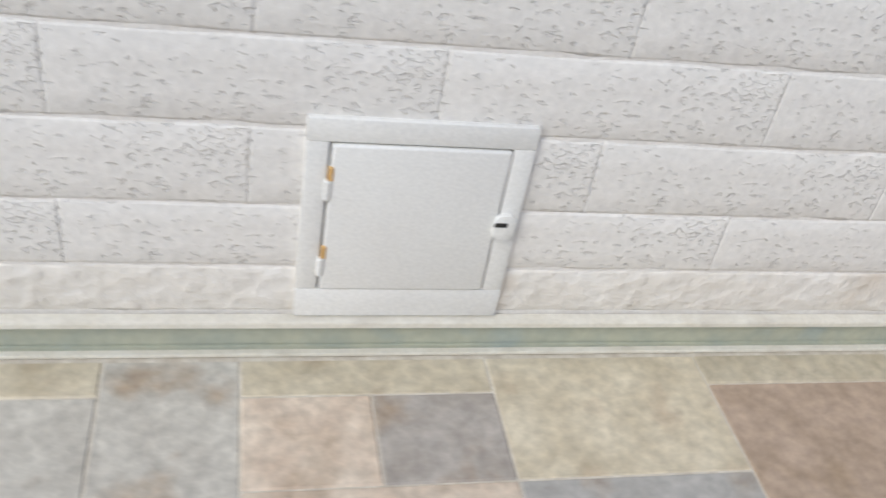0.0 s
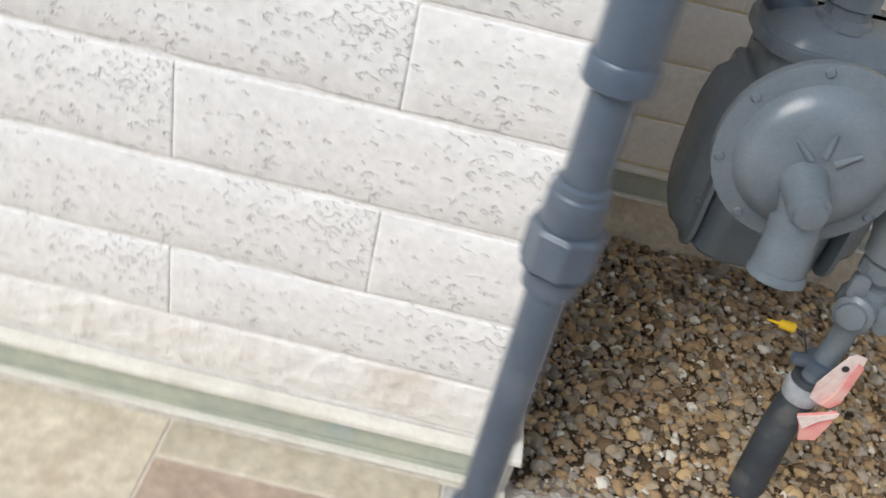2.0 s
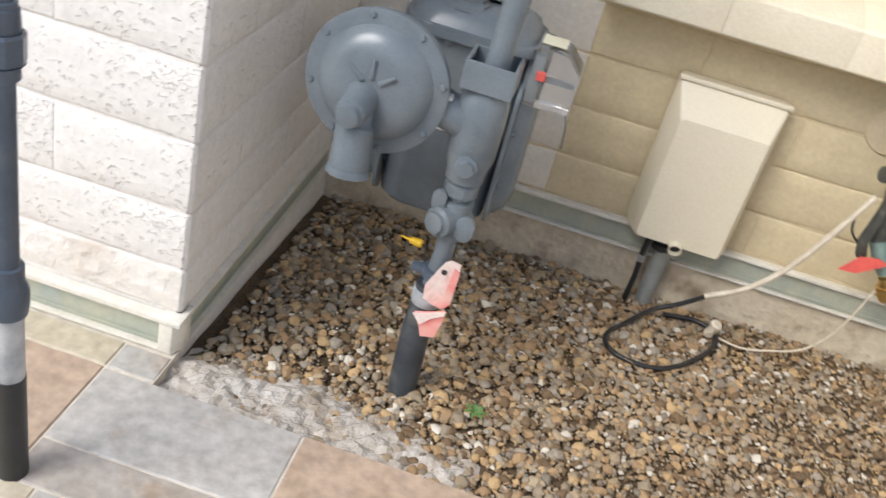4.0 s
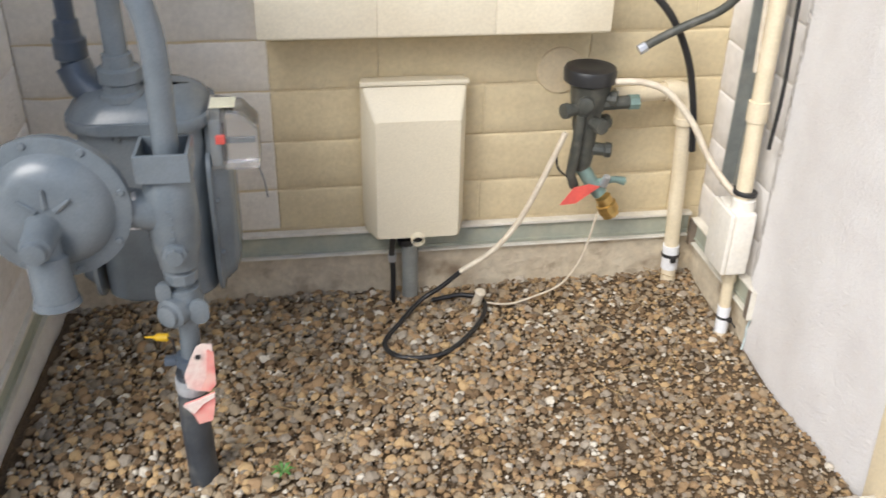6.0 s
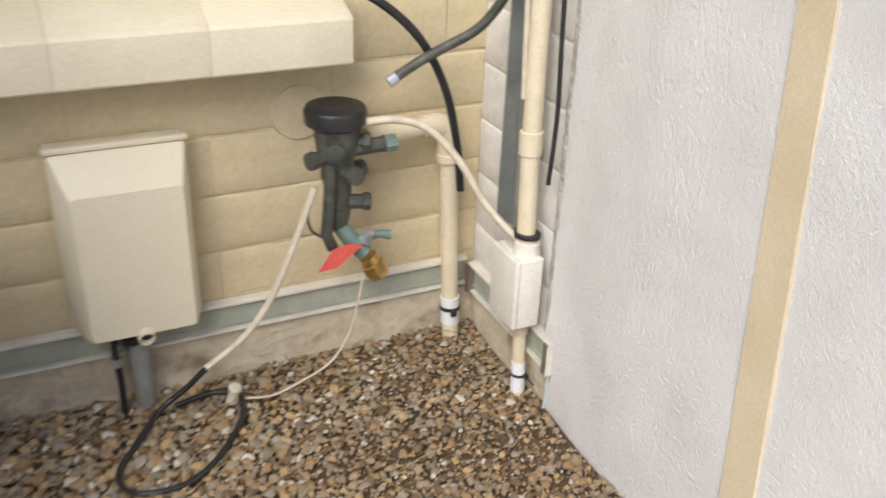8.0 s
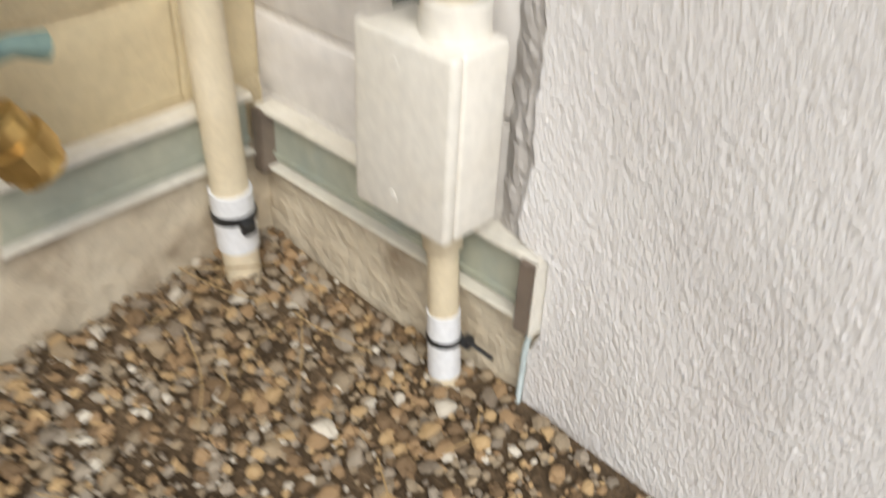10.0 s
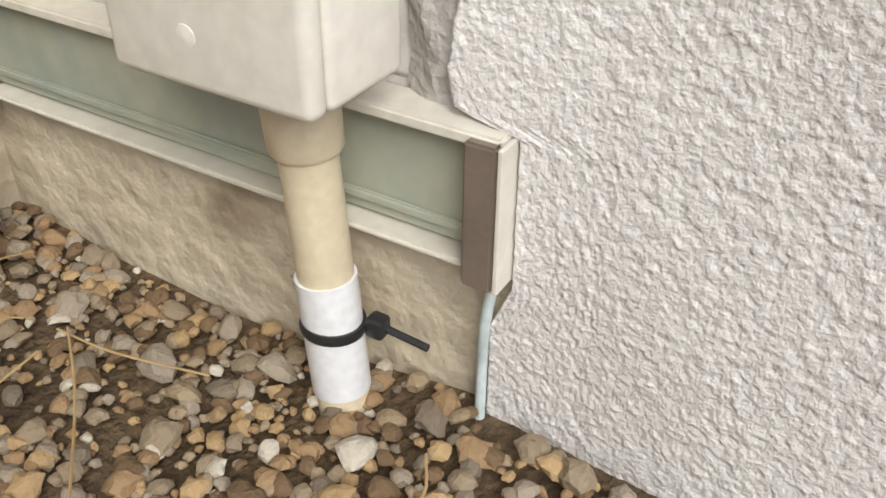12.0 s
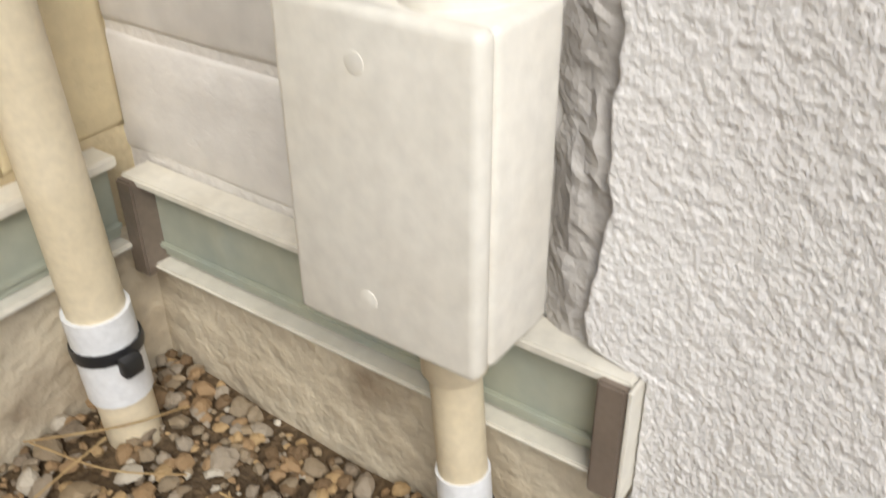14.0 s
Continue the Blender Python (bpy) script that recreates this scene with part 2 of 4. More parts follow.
def thing(name, label, category, at=(0, 0, 0), group=""):
    ob = new(name)
    ob.empty_display_size = 0.05
    ob.location = at
    return tagged(ob, label, category, group)


def box(x0, x1, y0, y1, z0, z1, bevel=0.0, seg=2):
    bm = bmesh.new()
    bmesh.ops.create_cube(bm, size=1.0)
    for v in bm.verts:
        v.co = Vector(((x0 + x1) / 2 + v.co.x * (x1 - x0), (y0 + y1) / 2 + v.co.y * (y1 - y0), (z0 + z1) / 2 + v.co.z * (z1 - z0)))
    if bevel:
        bmesh.ops.bevel(bm, geom=bm.edges[:], offset=bevel, segments=seg, affect="EDGES", profile=0.5)
    return bm


def add(bm, other):
    """Joins a second bmesh into the first."""
    me = bpy.data.meshes.new("tmp")
    other.to_mesh(me)
    other.free()
    bm.from_mesh(me)
    bpy.data.meshes.remove(me)
    return bm


def loft(rings, closed=True, caps=True):
    bm = bmesh.new()
    vs = [[bm.verts.new(p) for p in ring] for ring in rings]
    n = len(rings[0])
    for a, b in zip(vs, vs[1:]):
        for i in range(n if closed else n - 1):
            bm.faces.new((a[i], a[(i + 1) % n], b[(i + 1) % n], b[i]))
    if caps:
        bm.faces.new(vs[0][::-1])
        bm.faces.new(vs[-1])
    return bm


def lathe(profile, a=(0, 0, 0), axis=(0, 0, 1), n=24, turn=0.0):
    """profile: (distance along axis, radius)."""
    q = Vector(axis).normalized().to_track_quat("Z", "Y")
    rings = []
    for h, r in profile:
        rings.append([Vector(a) + q @ Vector((r * math.cos(turn + 2 * math.pi * i / n), r * math.sin(turn + 2 * math.pi * i / n), h)) for i in range(n)])
    return loft(rings)


def smooth_path(pts, steps=8):
    """Catmull-Rom through the points."""
    P = [Vector(p) for p in pts]
    P = [2 * P[0] - P[1]] + P + [2 * P[-1] - P[-2]]
    out = []
    for i in range(1, len(P) - 2):
        a, b, c, d = P[i - 1 : i + 3]
        for k in range(steps):
            t = k / steps
            out.append(0.5 * ((2 * b) + (c - a) * t + (2 * a - 5 * b + 4 * c - d) * t * t + (3 * b - a - 3 * c + d) * t ** 3))
    return out + [P[-2]]


def bent(pts, radius, k=6):
    """A path of straight runs with rounded corners."""
    P = [Vector(p) for p in pts]
    out = [P[0]]
    for a, b, c in zip(P, P[1:], P[2:]):
        u, v = (a - b).normalized(), (c - b).normalized()
        p, q = b + u * radius, b + v * radius
        for i in range(k + 1):
            t = i / k
            out.append((1 - t) ** 2 * p + 2 * t * (1 - t) * b + t * t * q)
    return out + [P[-1]]


def tube(path, r, n=14):
    path = [Vector(p) for p in path]
    rings, up = [], None
    for i, p in enumerate(path):
        d = (path[min(i + 1, len(path) - 1)] - path[max(i - 1, 0)]).normalized()
        if up is None:
            up = d.orthogonal().normalized()
        up = (up - d * up.dot(d)).normalized()
        s = d.cross(up)
        rr = r[i] if isinstance(r, list) else r
        rings.append([p + rr * (up * math.cos(2 * math.pi * k / n) + s * math.sin(2 * math.pi * k / n)) for k in range(n)])
    return loft(rings)


def plate(outline, axis, v0, v1, bevel=0.0):
    """Extrudes a 2D outline along an axis (0 x, 1 y, 2 z) from v0 to v1."""
    def place(p, v):
        c = [p[0], p[1]]
        c.insert(axis, v)
        return c
    bm = loft([[place(p, v0) for p in outline], [place(p, v1) for p in outline]])
    if bevel:
        bmesh.ops.bevel(bm, geom=bm.edges[:], offset=bevel, segments=2, affect="EDGES", profile=0.5)
    return bm


def rounded(w, h, r, cx=0, cy=0, k=5):
    pts = []
    for sx, sy, a0 in ((1, 1, 0), (-1, 1, 90), (-1, -1, 180), (1, -1, 270)):
        for i in range(k + 1):
            a = radians(a0 + 90 * i / k)
            pts.append((cx + sx * (w / 2 - r) + r * math.cos(a), cy + sy * (h / 2 - r) + r * math.sin(a)))
    return pts

# ---- the setting ----
EDGE, DEEP, WIDE = 0.016, 0.908, 1.785  # corner of the front wall, back wall, side wall
COURSE, LONG = 0.137, 0.545
SKEW = 0.004  # the back wall stands slightly off square


def back_y(x):
    return DEEP + SKEW * x


def structure(name, bm, material, label="", category="wall"):
    return tagged(part(name, bm, material), label, category, kind="structure")


def ground_z(x, y):
    s = min(max(y / 0.9, 0), 1)
    return -0.03 - 0.068 * s ** 0.8 - 0.018 * min(max((x - 1.1) / 0.5, 0), 1) * min(max((0.85 - y) / 0.2, 0), 1) + 0.012 * noise.noise((x * 4, y * 4, 0.3)) + 0.006 * noise.noise((x * 13, y * 13, 2.0))


wall_front = structure("wall_front", box(-3.2, EDGE - 0.01, 0.0022, 0.3, -0.2, 2.5), MORTAR, "white painted slump block house wall")
wall_return = structure("wall_return", box(EDGE - 0.3, EDGE - 0.01, 0.304, DEEP + 0.004, -0.2, 2.5), MORTAR, "white painted block wall closing the alcove")
wall_return_face = structure("wall_return_end", box(EDGE - 0.009, EDGE - 0.0022, 0.012, DEEP, -0.2, 2.5), MORTAR, "painted mortar face of the alcove wall")
wall_back = structure("wall_back", plate([(x, back_y(x) + d) for x, d in ((EDGE - 0.3, 0.0022), (WIDE + 0.3, 0.0022), (WIDE + 0.3, 0.3), (EDGE - 0.3, 0.3))], 2, -0.3, 2.5), MORTAR_C, "cream and white painted block wall behind the gas meter")
wall_side = structure("wall_side", box(WIDE + 0.0022, WIDE + 0.3, 0.3, DEEP + 0.05, -0.3, 2.5), MORTAR, "white painted block side wall")
footing = structure("footing", plate([(x, back_y(x) + d) for x, d in ((EDGE, -0.006), (WIDE + 0.1, -0.006), (WIDE + 0.1, 0.006), (EDGE, 0.006))], 2, -0.3, 0.03), FOOT, "weathered cream painted concrete footing", "footing")
footing_side = structure("footing_side", box(WIDE - 0.004, WIDE + 0.006, 0.3, DEEP + 0.036, -0.3, 0.0), FOOT, "stained flaking concrete footing", "footing")

# soil under the gravel, one sheet out to the horizon beyond the paving
bm = bmesh.new()
nx, ny = 90, 60
grid = [[bm.verts.new((EDGE - 0.05 + 1.85 * i / nx, -0.14 + 1.1 * j / ny, 0)) for i in range(nx + 1)] for j in range(ny + 1)]
for row in grid:
    for v in row:
        v.co.z = ground_z(v.co.x, v.co.y) - 0.012
for j in range(ny):
    for i in range(nx):
        bm.faces.new((grid[j][i], grid[j][i + 1], grid[j + 1][i + 1], grid[j + 1][i]))
soil = structure("ground", bm, SOIL, "damp brown soil under loose gravel", "soil")
far = bmesh.new()
bmesh.ops.create_grid(far, x_segments=1, y_segments=1, size=60)
bmesh.ops.translate(far, verts=far.verts, vec=(0, 0, -0.25))
structure("ground_far", far, SOIL, "bare ground around the house", "ground")
structure("pavement", box(-3.2, 1.9, -3.4, -0.112, -0.2, -0.0025), GROUT, "sandy grout bed of the travertine patio", "patio")
structure("pavement_strip", box(-3.2, 0.022, -0.112, 0.004, -0.2, -0.0025), GROUT, "sandy grout bed beside the wall", "patio")
# an unseen wall added behind the walker, outside every view
structure("wall_unseen", box(-4.5, 4.5, -4.2, -4.0, -0.2, 1.8), SIDING, "unseen plain wall added behind the walker")

# stucco wall with a rough thrown finish
YN, YF = -3.4, 0.522


def stucco_wall():
    ys = np.concatenate([np.linspace(YN, -0.55, 50), np.linspace(-0.545, 0.1, 190), np.linspace(0.1014, YF, 290)])
    zs = np.concatenate([np.linspace(-0.2, -0.11, 10), np.linspace(-0.108, 0.32, 310), np.linspace(0.323, 0.9, 160), np.linspace(0.91, 2.5, 60)])
    verts = []
    for z in zs:
        for y in ys:
            r = 0.0011 * max(-0.3, noise.noise((7, y * 290, z * 290))) + 0.0008 * noise.noise((3, y * 120, z * 120)) + 0.003 * noise.noise((1, y * 6, z * 6))
            pull = 0.0
            if y > 0.44:
                k = min(max((z - 0.084) / 0.007, 0), 1)
                pull = (y - 0.44) / (YF - 0.44) * (0.008 * k * noise.noise((9, z * 14, 2)) + 0.004 * noise.noise((9, z * 60, 4)) * k - 0.034 * (1 - k) + 0.012 * min(max(-z / 0.03, 0), 1))
            verts.append((1.757 + 0.013 * min(max((y - 0.25) / 0.2, 0), 1) - r, y + pull, z))
    w = len(ys)
    faces = [(j * w + i, j * w + i + 1, (j + 1) * w + i + 1, (j + 1) * w + i) for j in range(len(zs) - 1) for i in range(w - 1)]
    base = len(verts)
    for j, z in enumerate(zs):
        verts.append((1.8, verts[j * w + w - 1][1], z))
    for j in range(len(zs) - 1):
        faces.append((j * w + w - 1, base + j, base + j + 1, (j + 1) * w + w - 1))
    me = bpy.data.meshes.new("wall_stucco")
    me.from_pydata(verts, [], faces)
    me.materials.append(STUCCO)
    for p in me.polygons:
        p.use_smooth = True
    ob = new("wall_stucco", me)
    return tagged(ob, "bright white rough stucco wall", "wall", kind="structure")


stucco_wall()
structure("wall_stucco_core", box(1.775, 2.05, YN, 0.298, -0.2, 2.5), MORTAR, "core of the stucco wall")
structure("trim", plate([(-0.16, -0.1), (-0.085, -0.1), (-0.004, 1.0), (0.106, 2.5), (0.031, 2.5), (-0.068, 1.0)], 0, 1.7515, 1.765, 0.0015), STRIPE, "tan painted stripe down the stucco wall", "trim")
# ragged grey mortar between block and stucco
bm = bmesh.new()
strip = [[bm.verts.new((1.783 - 0.011 * (0.6 + 0.6 * noise.noise((c * 0.5, k * 0.12, 3)) + 0.3 * noise.noise((c * 1.5, k * 0.6, 8))) * math.sin(math.pi * c / 7), 0.512 + 0.044 * c / 7 + 0.004 * noise.noise((k * 0.3, 7, c * 0.4)), 0.086 + k * 0.005)) for c in range(8)] for k in range(300)]
for p, q in zip(strip, strip[1:]):
    for c in range(7):
        bm.faces.new((p[c], p[c + 1], q[c + 1], q[c]))
structure("mortar_seam", bm, CEMENT, "ragged grey mortar seam between block and stucco", "mortar")


# ---- flashing at the foot of the walls ----
def flashing(name, a, b, out, z0, z1, cap_a=False, cap_b=False, lip=0.012):
    """A channel along a wall from a to b (plan points), its lips standing out along out."""
    a, b, o = Vector((*a, 0)), Vector((*b, 0)), Vector((*out, 0))
    t = thing(name, "grey-green metal channel flashing with cream painted lips", "flashing", group="wall flashing")
    d = (b - a).normalized()

    def bar(n, p0, p1, d0, d1, za, zb, m, label="", bev=0.0015):
        bm = loft([[p + o * u + Vector((0, 0, z)) for u, z in ((d0, za), (d1, za), (d1, zb), (d0, zb))] for p in (p0, p1)])
        bmesh.ops.bevel(bm, geom=bm.edges[:], offset=bev, segments=2, affect="EDGES")
        part(n, bm, m, t, label, 40)

    h = z1 - z0
    bar("web", a, b, 0.001, 0.012, z0 + 0.006, z1 - 0.006, GALV)
    bar("top_lip", a, b, 0.0, 0.026, z1 - lip, z1, LIP, "cream painted upper lip")
    bar("bottom_lip", a, b, 0.0, 0.024, z0, z0 + 0.6 * lip, LIP, "cream painted lower lip")
    bar("bead", a, b, 0.012, 0.016, z0 + h * 0.18, z0 + h * 0.26, GALV)
    for flag, p, s in ((cap_a, a, 1), (cap_b, b, -1)):
        if flag:
            bar("end_cap", p, p + d * s * 0.017, 0.0, 0.031, z0 - 0.004, z1 - 0.002 if flag == 1 else z1 + 0.001, CAPM if flag == 1 else LIP, "bronze end cap" if flag == 1 else "cream end cap")
    return t


flashing("flashing", (-3.2, -0.001), (EDGE - 0.03, -0.001), (0, -1), 0.0, 0.08)
# mitred outer corner piece
corner = thing("flashing_corner", "cream painted metal corner piece of the flashing", "flashing", group="wall flashing")
part("face", plate([(EDGE - 0.03, -0.026), (EDGE - 0.003, -0.026), (EDGE + 0.009, -0.002), (EDGE + 0.009, 0.03), (EDGE, 0.03), (EDGE, 0.002), (EDGE - 0.03, 0.0)], 2, 0.001, 0.07, 0.0015), LIP, corner, "", 40)
part("top_lip", plate([(EDGE - 0.031, -0.03), (EDGE + 0.013, -0.03), (EDGE + 0.013, 0.031), (EDGE + 0.001, 0.031), (EDGE + 0.001, 0.001), (EDGE - 0.031, 0.001)], 2, 0.071, 0.082, 0.0015), LIP, corner, "cream painted upper lip", 40)
flashing("flashing", (EDGE - 0.014, 0.032), (EDGE - 0.014, DEEP - 0.03), (1, 0), 0.0, 0.083)
flashing("flashing", (EDGE + 0.03, back_y(0)), (WIDE - 0.03, back_y(WIDE)), (0, -1), 0.026, 0.104, lip=0.009)
flashing("flashing", (WIDE, DEEP - 0.012), (WIDE, 0.4925), (-1, 0), 0.008, 0.086, 1, 1, 0.007)

tagged(part("cap_side", box(1.7545, 1.784, 0.4892, 0.492, 0.004, 0.084, 0.0008), LIP), "pale metal end face of the flashing cap", "flashing")

# ---- block faces ----
BLOCKS = {}


def block_mesh(w, h, material, seed):
    """A slump block face of width w, height h, standing 8 mm out of the mortar, with an uneven, rounded front."""
    key = (round(w, 3), round(h, 3), material.name, seed)
    if key in BLOCKS:
        return BLOCKS[key]
    e1 = 0.005
    us = [0, e1 / w] + [k / max(2, int(w / 0.06)) for k in range(1, max(2, int(w / 0.06)))] + [1 - e1 / w, 1]
    vs = [0, e1 / h, 0.35, 0.65, 1 - e1 / h, 1]
    n, m = len(us) - 1, len(vs) - 1
    verts, faces = [], []
    for j, v in enumerate(vs):
        for i, u in enumerate(us):
            e = i in (0, n) or j in (0, m)
            x = (u - 0.5) * w + 0.0015 * noise.noise((i * 1.7, j * 2.3, seed))
            z = (v - 0.5) * h + (0.0042 if e else 0.0015) * noise.noise((u * w * 22, j * 1.3, seed + 9))
            verts.append((x, ((-0.0057 if i in (0, n) else -0.0036) if e else -0.0062) + 0.0013 * noise.noise((u * 6, v * 2, seed + 4)), z))
    w1 = n + 1
    faces = [(j * w1 + i, j * w1 + i + 1, (j + 1) * w1 + i + 1, (j + 1) * w1 + i) for j in range(m) for i in range(n)]
    ring = [i for i in range(w1)] + [j * w1 + n for j in range(1, m + 1)] + [m * w1 + i for i in range(n - 1, -1, -1)] + [j * w1 for j in range(m - 1, 0, -1)]
    base = len(verts)
    for r in ring:
        x, y, z = verts[r]
        verts.append((x * 1.004, 0.004, z * 1.02))
    k = len(ring)
    faces += [(ring[(i + 1) % k], ring[i], base + i, base + (i + 1) % k) for i in range(k)]
    me = bpy.data.meshes.new("block")
    me.from_pydata(verts, [], faces)
    me.materials.append(material)
    for p in me.polygons:
        p.use_smooth = True
    BLOCKS[key] = me
    return me


def lay_blocks(wall, origin, along, length, z_lines, first, material_at, joint=0.007, seam=None, foot=None):
    """Courses of blocks on a wall face. along: unit plan vector; first: the offset of a joint in even courses."""
    o, d = Vector((*origin, 0)), Vector((*along, 0))
    rot = math.atan2(d.y, d.x)
    for c, (za, zb) in enumerate(zip(z_lines, z_lines[1:])):
        s = first + (LONG / 2 if c % 2 else 0)
        cuts = sorted({0.0, length, *[s + k * LONG for k in range(-12, 13) if 0.04 < s + k * LONG < length - 0.04]})
        if seam:
            cuts = sorted({*[u for u in cuts if abs(u - seam) > 0.1], seam})
        if foot and c == 0:
            cuts = [0.0, length * 0.37, length * 0.71, length]
        for k, (p, q) in enumerate(zip(cuts, cuts[1:])):
            mid = o + d * ((p + q) / 2)
            ob = new("block", block_mesh(q - p - joint * (0.02 if (c + k) % 3 else 0.1), zb - za - joint * (0.35 if c % 3 else 0.95), foot if foot and c == 0 else material_at(mid), (c * 3 + k) % 5))
            ob.location, ob.rotation_euler = (mid.x, mid.y, (za + zb) / 2), (0, 0, rot)
            ob.parent = wall


lines_front = [0.082, 0.182, 0.303, 0.442, 0.585] + [0.585 + COURSE * k for k in range(1, 13)]
lines_back = [0.106, 0.226, 0.36, 0.496, 0.628] + [0.628 + COURSE * k for k in range(1, 12)]
lines_side = [0.086, 0.187] + [0.187 + COURSE * k for k in range(1, 15)]
lay_blocks(wall_front, (-3.2, 0.006), (1, 0), 3.2 + EDGE - 0.004, lines_front, 3.2 - 0.245, lambda p: WHITE, foot=CRUMB)
lay_blocks(wall_return_face, (EDGE - 0.006, 0.004), (0, 1), DEEP - 0.004, lines_front, 0.2, lambda p: WHITE)
lay_blocks(wall_back, (EDGE, back_y(EDGE) + 0.006), Vector((1, SKEW)).normalized(), WIDE - EDGE, lines_back, 0.58, lambda p: BEIGE if p.x < 0.6 else CREAM, seam=0.6 - EDGE)
lay_blocks(wall_side, (WIDE + 0.006, DEEP + 0.04), (0, -1), DEEP + 0.04 - 0.55, lines_side, 0.3, lambda p: WHITE_SMOOTH)

# ---- paving ----
RECTS = [(-1.96, -1.56, -0.11, -0.03), (-1.56, -1.34, -0.4, -0.03), (-1.34, -0.91, -0.115, -0.03), (-0.91, -0.497, -0.302, -0.03), (-0.497, -0.074, -0.105, -0.03), (-0.074, 0.022, -0.105, -0.03), (-1.34, -1.125, -0.302, -0.115), (-1.125, -0.91, -0.302, -0.115), (-0.497, -0.074, -0.4, -0.105), (-0.074, 0.317, -0.302, -0.108), (0.317, 0.708, -0.4, -0.108), (0.708, 0.908, -0.302, -0.108), (0.908, 1.299, -0.4, -0.108), (1.299, 1.72, -0.302, -0.108), (-1.96, -1.56, -0.4, -0.11), (-2.36, -1.96, -0.4, -0.03), (-2.75, -2.36, -0.4, -0.03), (-1.34, -0.91, -0.4, -0.302), (-0.91, -0.497, -0.4, -0.302), (-0.074, 0.317, -0.4, -0.302), (0.708, 0.908, -0.4, -0.302), (1.299, 1.72, -0.4, -0.302)]
rng = random.Random(5)
for j in range(6):
    x = -2.75 + 0.1 * (j % 3)
    while x < 1.5:
        w = rng.choice((0.195, 0.39, 0.39, 0.585))
        w = min(w, 1.72 - x)
        RECTS.append((x, x + w, -0.4 - 0.39 * (j + 1), -0.4 - 0.39 * j))
        x += w
PICK = [3, 0, 3, 3, 3, 5, 1, 2, 4, 5]
pave = bpy.data.objects["pavement"]
for k, (x0, x1, y0, y1) in enumerate(RECTS):
    bm = box(x0 + 0.0016, x1 - 0.0016, y0 + 0.0016, y1 - 0.0016, -0.03, 0.0 + rng.uniform(-0.001, 0.001), 0.0025, 1)
    ob = part("tile", bm, TRAV[PICK[k] if k < len(PICK) else rng.randrange(6)], pave)

SPILL = mat("pale_cement", (0.62, 0.58, 0.53), (0.42, 0.37, 0.31), 0.95, scale=30, fine=140, bump=0.8, depth=0.006, dirt=(0.3, 0.22, 0.14), dirt_amt=0.7)


# ---- access hatch in the front wall ----
def hatch():
    t = thing("access_hatch", "white painted metal access door set in the block wall", "hatch", (0, 0, 0))
    fr = bmesh.new()
    xo0, xo1, zo0, zo1, xi0, xi1, zi0, zi1 = -1.255, -0.903, 0.084, 0.467, -1.221, -0.938, 0.144, 0.428
    for a in ((xo0, xo1, zi1, zo1), (xo0, xo1, zo0, zi0), (xo0, xi0, zi0, zi1), (xi1, xo1, zi0, zi1)):
        add(fr, box(a[0], a[1], -0.012, 0.003, a[2], a[3], 0.002))
    part("frame", fr, HATCHM, t, "", 40)
    door = part("door", box(xi0 + 0.004, xi1 - 0.002, -0.016, -0.002, zi0 + 0.002, zi1 - 0.003, 0.005, 3), HATCHM, t, "flat white painted door leaf", 40)
    for z in (0.345, 0.195):
        part("hinge", lathe([(0, 0.004), (0.002, 0.006), (0.034, 0.006), (0.036, 0.004)], (xi0 + 0.002, -0.015, z - 0.018), (0, 0, 1), 12), HATCHM, door, "", 40)
        part("rust_patch", box(xi0 + 0.001, xi0 + 0.009, -0.0185, -0.012, z + 0.018, z + 0.042, 0.001), RUSTY, door, "orange rust showing beside the hinge")
    latch = part("latch", plate(rounded(0.036, 0.048, 0.012, -0.928, 0.284), 1, -0.022, -0.012, 0.002), HATCHM, t, "painted cam latch with a dark slot", 40)
    part("slot", box(-0.946, -0.924, -0.0235, -0.021, 0.287, 0.295, 0.001), DARKH, latch)


HATCHM = mat("white_metal_paint", (0.8, 0.79, 0.76), (0.77, 0.755, 0.725), 0.4, scale=6, fine=200, bump=0.08, depth=0.001, dirt=(0.6, 0.52, 0.42), dirt_amt=0.15)
RUSTY = mat("orange_rust", (0.75, 0.48, 0.2), (0.6, 0.36, 0.14), 0.7, scale=60, fine=200, bump=0.2)
hatch()


# ---- gas piping ----
def fitting(name, a, axis, profile, m, parent, n=20, label=""):
    return part(name, lathe(profile, a, axis, n), m, parent, label, 35)


def slim(name, a, axis, profile, m, parent, n=20, label=""):
    return fitting(name, a, axis, [(h, r * 0.8) for h, r in profile], m, parent, n, label)


R = 0.0172
PX, PY = -0.072, -0.385
ELZ = 0.975


